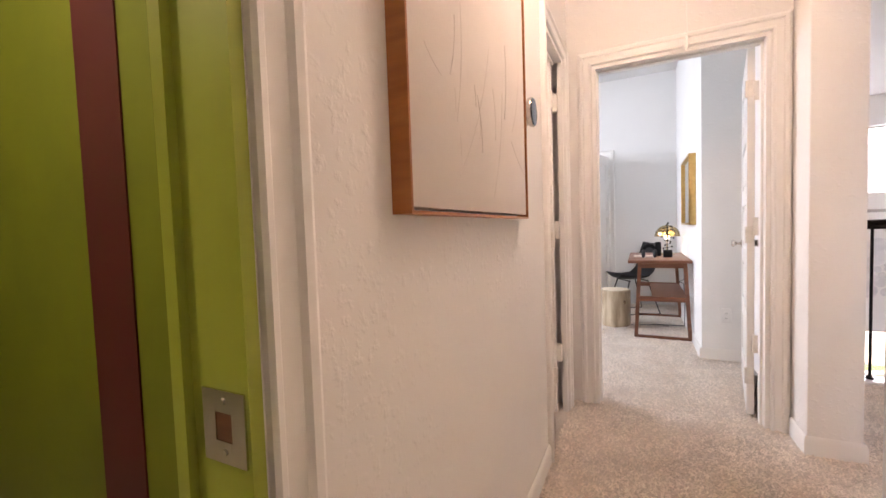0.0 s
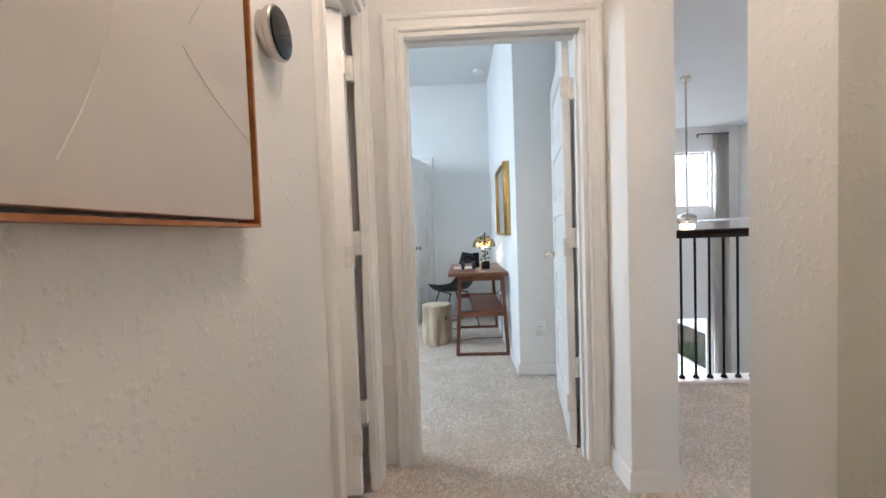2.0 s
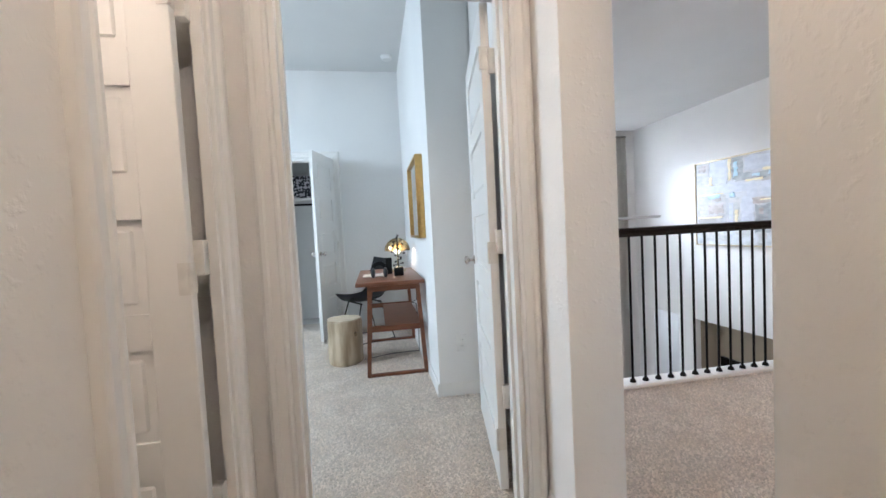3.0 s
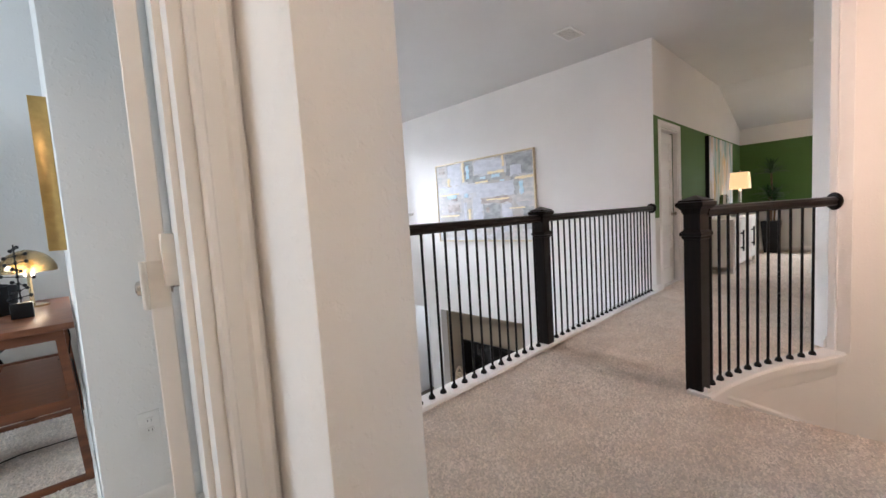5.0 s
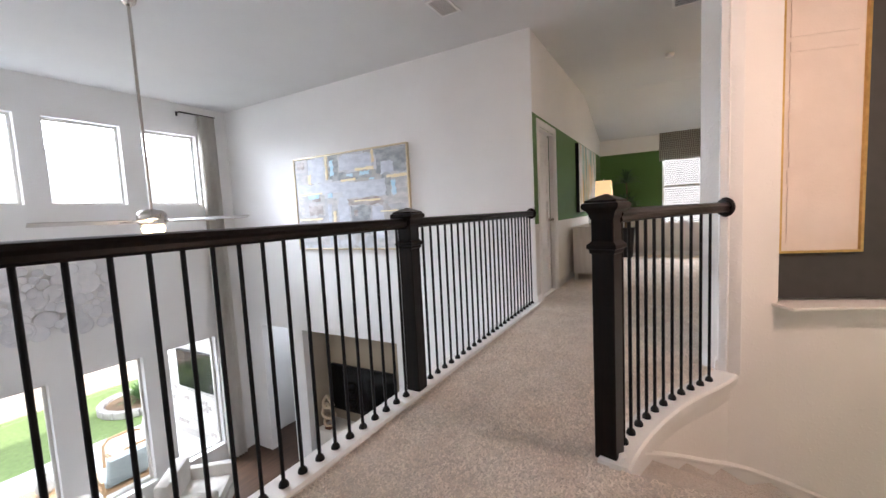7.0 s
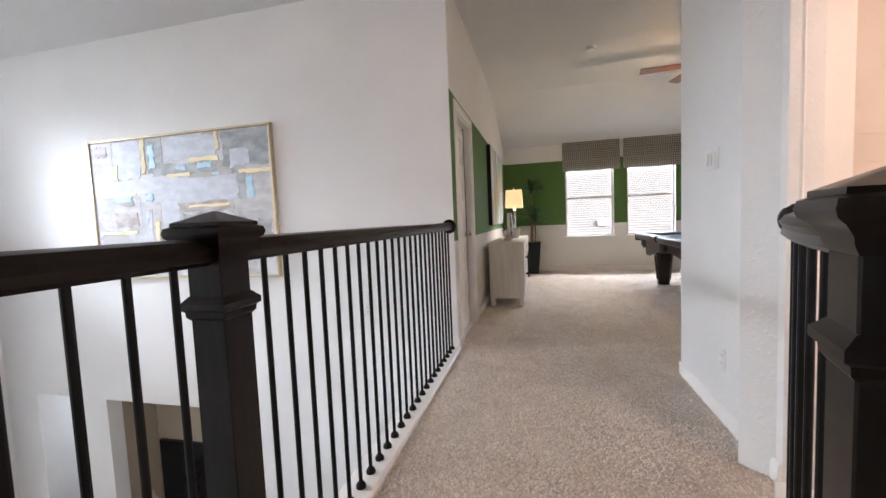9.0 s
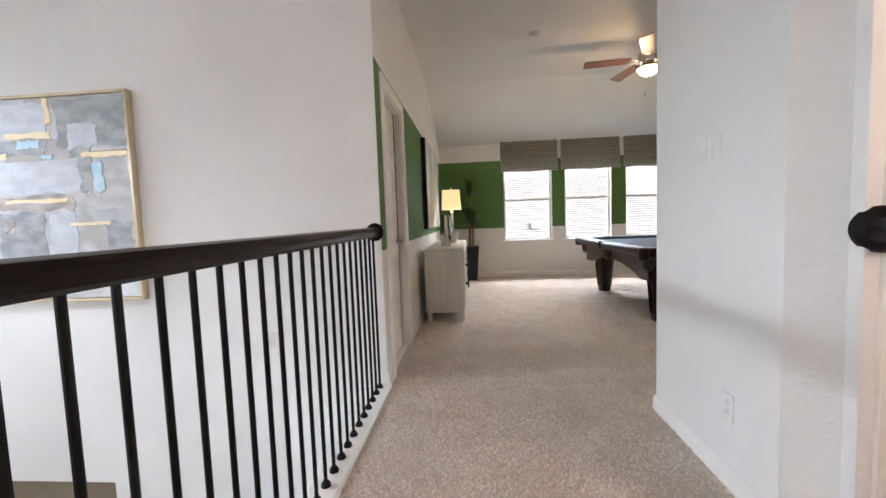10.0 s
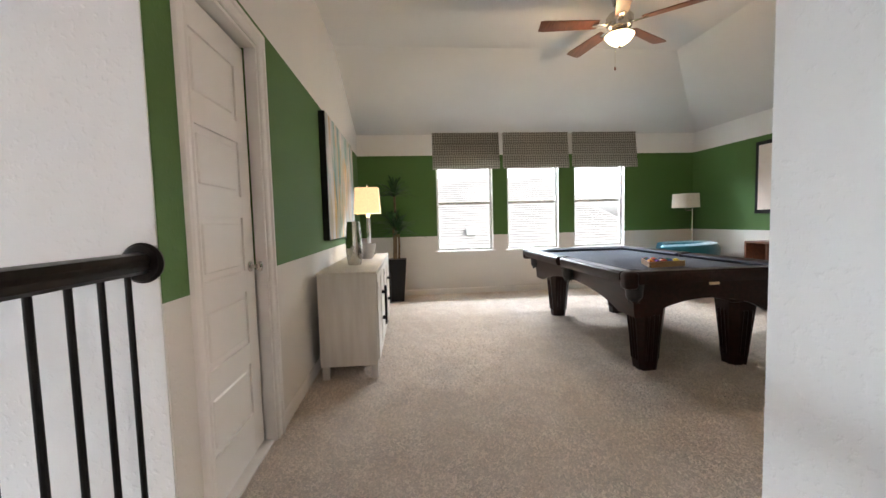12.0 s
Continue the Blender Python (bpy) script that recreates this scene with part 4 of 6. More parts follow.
def desk_chair():
    t = thing("desk_chair", (-0.15, 5.38, 0), "black leather shell chair on thin black metal legs", "chair", turn=-62)
    bm = bmesh.new()
    n, m_ = 14, 10
    grid = []
    for i in range(n + 1):
        u = i / n
        row = []
        for j in range(m_ + 1):
            v = j / m_ * 2 - 1
            if u < 0.55:
                s = u / 0.55
                y, z, half = -0.22 + 0.42 * s, 0.445 - 0.03 * math.sin(s * math.pi), 0.21 + 0.02 * s
            else:
                s = (u - 0.55) / 0.45
                y, z, half = 0.20 + 0.10 * s, 0.455 + 0.40 * s, 0.23 - 0.05 * s * s
            row.append(bm.verts.new((v * half, y - 0.05 * (v * v) * (0.2 if u < 0.5 else 1), z + 0.06 * v * v * (1 if u < 0.6 else 0.3))))
        grid.append(row)
    for i in range(n):
        for j in range(m_):
            bm.faces.new((grid[i][j], grid[i][j + 1], grid[i + 1][j + 1], grid[i + 1][j]))
    bmesh.ops.solidify(bm, geom=bm.faces[:], thickness=0.022)
    part("shell", bm, LEATHER, t)
    for s in (-1, 1):
        bm = bmesh.new()
        sweep(bm, [(s * 0.15, -0.10, 0.42), (s * 0.21, -0.22, 0.012), (s * 0.21, 0.24, 0.012), (s * 0.15, 0.12, 0.42)], circle(0.008), up=(1, 0, 0))
        part("leg", bm, BLACK_METAL, t)
    bm = bmesh.new()
    rod(bm, (-0.16, -0.10, 0.41), (0.16, -0.10, 0.41), 0.008)
    rod(bm, (-0.16, 0.12, 0.41), (0.16, 0.12, 0.41), 0.008)
    part("brace", bm, BLACK_METAL, t)


desk_chair()


def log_stool():
    t = thing("log_stool", (-0.305, 4.64, 0), "peeled tree-trunk stool standing on the carpet", "stool")
    bm = bmesh.new()
    n = 40
    rings = []
    for z in (0.0, 0.012, 0.10, 0.2, 0.30, 0.385, 0.395):
        r0 = 0.150 if 0.005 < z < 0.39 else 0.142
        ring = []
        for k in range(n):
            a = 2 * math.pi * k / n
            r = r0 * (1 + 0.035 * math.sin(3 * a + 0.5) + 0.02 * math.sin(7 * a + z * 5)) + 0.008 * noise.noise((math.cos(a) * 3, math.sin(a) * 3, z * 6))
            ring.append(bm.verts.new((r * math.cos(a), r * math.sin(a), z)))
        rings.append(ring)
    for a, b in zip(rings, rings[1:]):
        for k in range(n):
            bm.faces.new((a[k], a[(k + 1) % n], b[(k + 1) % n], b[k]))
    bm.faces.new(rings[0][::-1])
    f = bm.faces.new(rings[-1])
    f.material_index = 1
    part("trunk", bm, [STUMP, STUMP_TOP], t)
    bm = bmesh.new()
    ball(bm, 0.10, -0.112, 0.27, 0.014, 0.010, 0.022, 10, 8)
    part("knot", bm, BARK, t, "dark knot in the wood")


log_stool()


def dome_lamp():
    t = thing("desk_lamp", (0.22, 4.95, 0.755), "brass dome desk lamp, lit, on the walnut desk", "lamp")
    part("base", local(lathe, [(0.07, 0.0), (0.07, 0.012), (0.012, 0.02), (0.010, 0.02)]), BRASS, t)
    bm = bmesh.new()
    cyl(bm, 0, 0, 0.018, 0.32, 0.010, n=12)
    part("stem", bm, BRASS, t)
    bm = bmesh.new()
    prof = [(0.125 * math.cos(a), 0.20 + 0.125 * math.sin(a)) for a in [radians(8 * k) for k in range(11)]] + [(0.006, 0.327)]
    rings = []
    for r, z in prof:
        rings.append([bm.verts.new((r * math.cos(2 * math.pi * k / 28), r * math.sin(2 * math.pi * k / 28), z)) for k in range(28)])
    for a, b in zip(rings, rings[1:]):
        for k in range(28):
            bm.faces.new((a[k], a[(k + 1) % 28], b[(k + 1) % 28], b[k]))
    bmesh.ops.solidify(bm, geom=bm.faces[:], thickness=0.002)
    part("dome_shade", bm, BRASS, t, "polished brass dome shade")
    bm = bmesh.new()
    ball(bm, 0, 0.045, 0.19, 0.022)
    part("bulb", bm, BULB_LIT, t)


dome_lamp()


def atom_sculpture():
    t = thing("desk_sculpture", (0.20, 4.52, 0.755), "black metal sculpture of crossed rods with small balls", "sculpture")
    part("plinth", boxes((-0.04, 0.04, -0.03, 0.03, 0, 0.075), bevel=0.003), BLACK, t)
    bm = bmesh.new()
    rod(bm, (0, 0, 0.07), (0, 0, 0.36), 0.003)
    part("upright", bm, BLACK, t)
    for k in range(8):
        z, a = 0.10 + 0.034 * k, k * 1.1
        ln = 0.055 if k % 2 else 0.038
        bm = bmesh.new()
        c, s = math.cos(a), math.sin(a)
        rod(bm, (-ln * c, -ln * s, z - 0.008), (ln * c, ln * s, z + 0.008), 0.0022)
        ball(bm, -ln * c, -ln * s, z - 0.008, 0.009, u=10, v=8)
        ball(bm, ln * c, ln * s, z + 0.008, 0.009, u=10, v=8)
        ball(bm, 0, 0, z, 0.008, u=10, v=8)
        part("cross_rod", bm, BLACK, t)


atom_sculpture()
t = thing("headphones", (0.03, 4.42, 0.755), "black headphones standing on the desk", "headphones")
bm = bmesh.new()
sweep(bm, [(0.06 * math.cos(radians(a)), 0, 0.05 + 0.075 * math.sin(radians(a))) for a in range(0, 181, 15)], [(-0.016, -0.005), (0.016, -0.005), (0.016, 0.005), (-0.016, 0.005)], up=(0, 1, 0))
part("headband", bm, BLACK, t)
for s in (-1, 1):
    bm = bmesh.new()
    ball(bm, s * 0.052, 0, 0.046, 0.020, 0.040, 0.045)
    part("earcup", bm, LEATHER, t)
t = thing("photo_frame", (0.12, 4.70, 0.755), "small black picture frame leaning on the desk", "picture frame", turn=20)
part("frame", boxes((-0.03, 0.03, -0.008, 0.008, 0, 0.15), bevel=0.003), BLACK, t)
t = thing("desk_mat", (-0.02, 4.62, 0.755), "pale magazine lying on the desk", "magazine")
part("cover", boxes((-0.09, 0.09, -0.11, 0.11, 0.0005, 0.008)), PAPER, t)
t = thing("cable", (0.31, 4.60, 0), "black lamp cable hanging behind the desk", "cable")
bm = bmesh.new()
sweep(bm, [(0.03, 0.1, 0.72), (0.045, 0.02, 0.60), (0.03, -0.08, 0.53), (-0.01, -0.02, 0.50), (0.04, 0.06, 0.47), (0.05, 0.05, 0.30), (0.05, 0.10, 0.02), (-0.20, 0.14, 0.006), (-0.45, 0.04, 0.006)], circle(0.004, 6), up=(1, 0.3, 0.2))
part("cord", bm, BLACK, t)


def wall_mirror():
    t = thing("wall_mirror", (0.385, 3.955, 1.08), "mirror in a deep gold frame on the bedroom wall", "mirror")
    w, h, d = 0.70, 0.62, 0.055
    part("frame", boxes((-d, 0, 0, 0.02, 0, h), (-d, 0, w - 0.02, w, 0, h), (-d, 0, 0.02, w - 0.02, 0, 0.02), (-d, 0, 0.02, w - 0.02, h - 0.02, h), bevel=0.002), GOLD, t)
    part("glass", boxes((-d + 0.018, -d + 0.022, 0.02, w - 0.02, 0.02, h - 0.02)), MIRROR, t)


wall_mirror()
BN = 5.97
casing("door_frame_closet", pose(-1.08, BN, 0), 0.64, 2.05, 0.10)
door("door_closet", pose(-0.462, BN - 0.02, 0.015, 0, 0, 255), 0.60, 2.02, "white closet door standing open")
bm = boxes((-1.5, -0.3, BN + 0.8, BN + 0.9, 0, 2.5), (-1.5, -1.4, BN + 0.1, BN + 0.8, 0, 2.5), (-0.3, -0.2, BN + 0.1, BN + 0.8, 0, 2.5), (-1.5, -0.2, BN + 0.1, BN + 0.9, 2.5, 2.6), (-1.5, -0.2, BN + 0.1, BN + 0.9, -0.1, -0.002))
structure("wall_closet", bm, WALL_COOL, "white inside of the bedroom closet", "closet")
t = thing("closet_shelf", (-1.39, BN + 0.45, 1.62), "white shelf inside the closet", "shelf")
part("board", boxes((0, 1.08, 0, 0.34, 0, 0.02)), TRIM, t)
bm = bmesh.new()
cyl(bm, 0.10, -0.06, 0.0, 1.08, 0.014, axis="x", n=12)
part("hanging_rod", bm, BLACK_METAL, t)
t = thing("storage_box", (-0.95, BN + 0.50, 1.64), "black and white patterned storage box on the closet shelf", "box")
part("body", boxes((-0.16, 0.16, 0, 0.26, 0, 0.26), bevel=0.006), PATTERN, t)
part("lid", boxes((-0.165, 0.165, -0.005, 0.265, 0.26, 0.29), bevel=0.004), PATTERN, t)


def smoke_detector(x, y, z, label):
    t = thing("smoke_detector", (x, y, z), label, "smoke detector", group="smoke detectors")
    part("base", local(lathe, [(0.062, -0.008), (0.066, 0.0)], n=24), PLASTIC, t)
    part("cover", local(lathe, [(0.03, -0.038), (0.05, -0.034), (0.058, -0.02), (0.060, -0.008)], n=24), PLASTIC, t)


smoke_detector(0.25, 5.55, CEIL, "white round smoke detector on the bedroom ceiling")
smoke_detector(7.6, 2.1, CEIL, "white round smoke detector on the games room ceiling")

# ---- landing ----
def ceiling_vent(x, y, z, turn, label):
    t = thing("ceiling_vent", (x, y, z), label, "air vent", turn=turn, group="ceiling vents")
    w, d = 0.17, 0.11
    part("frame", boxes((-w, w, -d, -d + 0.025, -0.010, 0), (-w, w, d - 0.025, d, -0.010, 0), (-w, -w + 0.025, -d + 0.025, d - 0.025, -0.010, 0), (w - 0.025, w, -d + 0.025, d - 0.025, -0.010, 0)), PLASTIC, t)
    # charcoal sheet: the shade between the slats is put in as colour
    part("backing", boxes((-w + 0.02, w - 0.02, -d + 0.02, d - 0.02, -0.002, 0)), CHARCOAL, t, "dark-coloured sheet in place of the shade behind the slats")
    for k in range(8):
        y0 = -d + 0.034 + k * 0.021
        bm = bmesh.new()
        sweep(bm, [(-w + 0.025, y0, -0.006), (w - 0.025, y0, -0.006)], [(-0.004, -0.006), (0.003, 0.003), (0.004, 0.004), (-0.005, -0.005)])
        part("slat", bm, PLASTIC, t)


ceiling_vent(4.75, 3.985, CEIL, 0, "white slatted air vent in the landing ceiling")
ceiling_vent(6.03, 1.905, CEIL, 90, "white slatted air vent in the games room ceiling")


def big_painting():
    t = thing("abstract_painting", (5.69, 5.105, 0.64), "large grey and blue abstract painting in a thin pale gold frame", "painting")
    w, h, d = 2.18, 1.425, 0.05
    part("frame", boxes((-d, 0, 0, 0.018, 0, h), (-d, 0, w - 0.018, w, 0, h), (-d, 0, 0.018, w - 0.018, 0, 0.018), (-d, 0, 0.018, w - 0.018, h - 0.018, h), bevel=0.002), material("pale_gold", (0.70, 0.60, 0.42), 0.35, metal=0.8, scale=10), t, "thin pale gold frame")
    canvas = part("canvas", boxes((-d + 0.012, -0.004, 0.024, w - 0.024, 0.024, h - 0.024)), ART_BIG, t)
    tint = lambda name, a, b: material("paint_" + name, a, 0.5, color2=b, scale=5, detail=7, mix=(0.38, 0.62), stretch=(1, 1.5, 3), bump=0.4, bump_scale=30, bump_dist=0.004)
    pale, mid, dark = tint("pale", (0.66, 0.69, 0.75), (0.54, 0.57, 0.63)), tint("grey", (0.46, 0.47, 0.48), (0.62, 0.60, 0.60)), tint("dark", (0.27, 0.29, 0.31), (0.44, 0.46, 0.485))
    blue, gold, brown = tint("blue", (0.45, 0.70, 0.82), (0.62, 0.76, 0.84)), tint("gold", (0.86, 0.73, 0.48), (0.90, 0.82, 0.62)), tint("brown", (0.34, 0.29, 0.27), (0.55, 0.51, 0.50))
    layers = [
        (mid, ((0.00, 0.00, 0.13, 0.28), (0.76, 0.27, 1.00, 0.56), (0.03, 0.41, 0.28, 0.64), (0.30, 0.46, 0.40, 0.88), (0.05, 0.80, 0.30, 0.97), (0.72, 0.78, 0.90, 0.98))),
        (dark, ((0.34, 0.00, 0.43, 0.25), (0.37, 0.20, 0.72, 0.275), (0.76, 0.01, 1.00, 0.25), (0.52, 0.56, 0.69, 0.86), (0.90, 0.62, 0.99, 0.88), (0.80, 0.24, 0.87, 0.47))),
        (pale, ((0.14, 0.00, 0.30, 0.28), (0.44, 0.02, 0.73, 0.17), (0.01, 0.29, 0.52, 0.40), (0.46, 0.30, 0.83, 0.47), (0.41, 0.46, 0.51, 0.74), (0.71, 0.57, 0.80, 0.90), (0.31, 0.52, 0.345, 0.95), (0.80, 0.14, 0.90, 0.25))),
        (brown, ((0.03, 0.03, 0.10, 0.10), (0.50, 0.475, 0.80, 0.555), (0.12, 0.53, 0.26, 0.63), (0.16, 0.44, 0.24, 0.48), (0.55, 0.60, 0.58, 0.66))),
        (blue, ((0.35, 0.05, 0.385, 0.22), (0.50, 0.215, 0.56, 0.245), (0.62, 0.205, 0.70, 0.24), (0.12, 0.40, 0.23, 0.45), (0.875, 0.32, 0.91, 0.47), (0.32, 0.40, 0.36, 0.45), (0.70, 0.28, 0.74, 0.30))),
        (gold, ((0.305, 0.00, 0.33, 0.25), (0.725, 0.00, 0.745, 0.13), (0.58, 0.165, 0.74, 0.195), (0.45, 0.265, 0.58, 0.29), (0.84, 0.27, 1.00, 0.30), (0.13, 0.18, 0.16, 0.28), (0.02, 0.385, 0.26, 0.405), (0.56, 0.495, 0.78, 0.515), (0.02, 0.665, 0.25, 0.685), (0.36, 0.60, 0.385, 0.76), (0.78, 0.62, 0.92, 0.635))),
    ]
    rng = random.Random(12)
    cw, ch = w - 0.05, h - 0.05
    count = 0
    for mat, rows in layers:
        for u0, v0, u1, v1 in rows:
            y1, y0, z1, z0 = 0.025 + cw * (1 - u0), 0.025 + cw * (1 - u1), 0.025 + ch * (1 - v0), 0.025 + ch * (1 - v1)
            rag = min(0.016, 0.20 * min(y1 - y0, z1 - z0))
            ring = []
            for (ay, az), (by, bz) in (((y0, z0), (y1, z0)), ((y1, z0), (y1, z1)), ((y1, z1), (y0, z1)), ((y0, z1), (y0, z0))):
                for i in range(7):
                    k = i / 7
                    y, z = ay + (by - ay) * k + rng.uniform(-rag, rag), az + (bz - az) * k + rng.uniform(-rag, rag)
                    ring.append((min(max(y, 0.026), w - 0.026), min(max(z, 0.026), h - 0.026)))
            x, count = -d + 0.0112 - 0.0002 * count, count + 1
            bm = bmesh.new()
            top = [bm.verts.new((x, y, z)) for y, z in ring]
            low = [bm.verts.new((-d + 0.0122, y, z)) for y, z in ring]
            bm.faces.new(top)
            for i in range(len(ring)):
                j = (i + 1) % len(ring)
                bm.faces.new((top[i], low[i], low[j], top[j]))
            part("paint_stroke", bm, mat, canvas)


big_painting()


def niche_art():
    a = 17.2
    c = (CX + (R + 0.155) * math.cos(radians(a)), CY + (R + 0.155) * math.sin(radians(a)), 0.435)
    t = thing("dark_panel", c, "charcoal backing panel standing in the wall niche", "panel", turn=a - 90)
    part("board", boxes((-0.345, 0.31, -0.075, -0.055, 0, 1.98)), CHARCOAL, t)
    t = thing("framed_art", (c[0], c[1], 0.735), "tall cream layered paper art in a thin gold frame", "wall art", turn=a - 90)
    w0, w1, h = -0.325, 0.125, 1.62
    part("frame", boxes((w0, w0 + 0.014, -0.125, -0.076, 0, h), (w1 - 0.014, w1, -0.125, -0.076, 0, h), (w0 + 0.014, w1 - 0.014, -0.125, -0.076, 0, 0.014), (w0 + 0.014, w1 - 0.014, -0.125, -0.076, h - 0.014, h)), GOLD, t, "thin gold frame")
    sheet = part("sheet", boxes((w0 + 0.014, w1 - 0.014, -0.100, -0.080, 0.014, h - 0.014)), PAPER, t)
    for z0, z1, dx in ((0.06, 0.42, 0.05), (0.44, 0.52, 0.045), (0.54, 0.64, 0.055), (0.66, 1.22, 0.05), (1.24, 1.30, 0.05), (1.33, 1.54, 0.05)):
        part("paper_strip", boxes((w0 + dx, w1 - dx, -0.106, -0.0995, z0, z1)), PAPER, sheet)


niche_art()


# ---- windows ----
def window(name, m, w, h, depth, label, sash=None, sill=True):
    """Frame, panes and sill; local x across, y outward, z up."""
    t = thing(name, (0, 0, 0), label, "window", kind="structure")
    t.matrix_world = m
    f, y0 = 0.035, depth * 0.55
    part("window_frame", boxes((0, f, y0, y0 + 0.05, 0, h), (w - f, w, y0, y0 + 0.05, 0, h), (f, w - f, y0, y0 + 0.05, 0, f), (f, w - f, y0, y0 + 0.05, h - f, h), bevel=0.003), VINYL, t)
    cuts = [f, h - f]
    if sash:
        part("sash_bar", boxes((f, w - f, y0 - 0.008, y0 + 0.04, sash - 0.02, sash + 0.02), bevel=0.003), VINYL, t)
        for x in (w * 0.3, w * 0.7):
            part("sash_lock", boxes((x - 0.025, x + 0.025, y0 - 0.022, y0 - 0.008, sash + 0.012, sash + 0.026), bevel=0.003), PLASTIC, t)
        cuts = [f, sash - 0.02, sash + 0.02, h - f]
    for a, b in zip(cuts[::2], cuts[1::2]):
        ob = part("pane", boxes((f, w - f, y0 + 0.020, y0 + 0.024, a, b)), GLASS, t)
        ob.visible_shadow = False
    if sash:
        for x in (0.0, w - 0.004):
            part("window_lining", boxes((x, x + 0.004, 0.003, y0, 0.004, h)), TRIM, t)
    if sill:
        part("window_sill", boxes((-0.03, w + 0.03, -0.025, y0, -0.022, 0.003), bevel=0.004), TRIM, t)
    return t


for a, b in UP:
    window("window_upper", pose(a, 9.0, 1.465), b - a, 1.125, 0.17, "high square living room window", sill=False)
for a, b in DOWN:
    window("window_lower", pose(a, 9.0, -2.77), b - a, 1.95, 0.17, "tall living room window to the garden")
for a, b in WIN:
    window("window_games", pose(10.74, b, 0.685, 0, 0, -90), b - a, 1.615, 0.14, "single-hung games room window", sash=0.75)


def roman_shade(y0, y1):
    t = thing("roman_shade", (10.735, y0, 1.945), "grey woven roman shade folded up over the window", "window shade", group="roman shades")
    w = y1 - y0
    folds = [(0.0, 0.17), (0.13, 0.30), (0.26, 0.44), (0.40, 0.59)]
    for k, (a, b) in enumerate(folds):
        bm = bmesh.new()
        off = 0.105 - 0.020 * k
        n = 10
        pts = []
        for j in range(n + 1):
            s = j / n
            pts.append((-off + 0.022 * s * s, a + (b - a) * s))
        vs = [[bm.verts.new((x, yy, z + (0.006 * math.sin(yy * 9 + k) if z < a + 0.03 else 0))) for x, z in pts] for yy in [w * i / 8 for i in range(9)]]
        for r0, r1 in zip(vs, vs[1:]):
            for j in range(n):
                bm.faces.new((r0[j], r0[j + 1], r1[j + 1], r1[j]))
        bmesh.ops.solidify(bm, geom=bm.faces[:], thickness=0.006)
        part("fold", bm, TWEED, t)
    # hidden panel added behind the folds to stop outside light leaking through
    part("lining", boxes((-0.030, -0.024, 0.004, w - 0.004, 0.035, 0.56)), TWEED, t)
    part("head_rail", boxes((-0.045, 0, 0.0, w, 0.555, 0.592), bevel=0.003), TWEED, t)


for y0, y1 in ((1.24, 2.285), (0.127, 1.178), (-1.004, 0.053)):
    roman_shade(y0, y1)


# ---- games room ----
def sideboard():
    t = thing("sideboard", (7.385, 2.935, 0), "whitewashed wooden sideboard with black bar handles", "sideboard")
    L, D, H = 1.78, 0.43, 0.80
    bm = boxes((0, 0.025, 0.012, D, 0.10, H - 0.02), (L - 0.025, L, 0.012, D, 0.10, H - 0.02), (0.025, L - 0.025, 0.012, D, 0.10, 0.125), (0.025, L - 0.025, D - 0.012, D, 0.125, H - 0.02), bevel=0.002)
    part("body", bm, WHITEWASH, t)
    part("top", boxes((-0.008, L + 0.008, 0, D + 0.005, H - 0.02, H), bevel=0.003), WHITEWASH, t)
    for x in (0, L - 0.06):
        for y in (0.012, D - 0.06):
            part("leg", boxes((x, x + 0.06, y, y + 0.048, 0, 0.10), bevel=0.002), WHITEWASH, t)
    n = 4
    dw = (L - 0.05) / n
    for k in range(n):
        x0, x1 = 0.025 + k * dw + 0.003, 0.025 + (k + 1) * dw - 0.003
        bm = boxes((x0, x1, 0.004, 0.022, 0.13, H - 0.025), (x0, x0 + 0.05, -0.002, 0.0038, 0.13, H - 0.025), (x1 - 0.05, x1, -0.002, 0.0038, 0.13, H - 0.025), (x0 + 0.05, x1 - 0.05, -0.002, 0.0038, 0.13, 0.18), (x0 + 0.05, x1 - 0.05, -0.002, 0.0038, H - 0.075, H - 0.025))
        d = part("door", bm, WHITEWASH, t)
        hx = x1 - 0.025 if k % 2 == 0 else x0 + 0.025
        bm = bmesh.new()
        rod(bm, (hx, -0.034, 0.30), (hx, -0.034, 0.62), 0.008)
        rod(bm, (hx, -0.034, 0.35), (hx, -0.002, 0.35), 0.010)
        rod(bm, (hx, -0.034, 0.57), (hx, -0.002, 0.57), 0.010)
        part("handle", bm, BLACK_METAL, d, "black iron bar handle")
        part("hinge_plate", boxes((x0 + 0.012 if k % 2 == 0 else x1 - 0.028, x0 + 0.028 if k % 2 == 0 else x1 - 0.012, -0.004, -0.0018, H - 0.14, H - 0.09)), NICKEL, d)


sideboard()


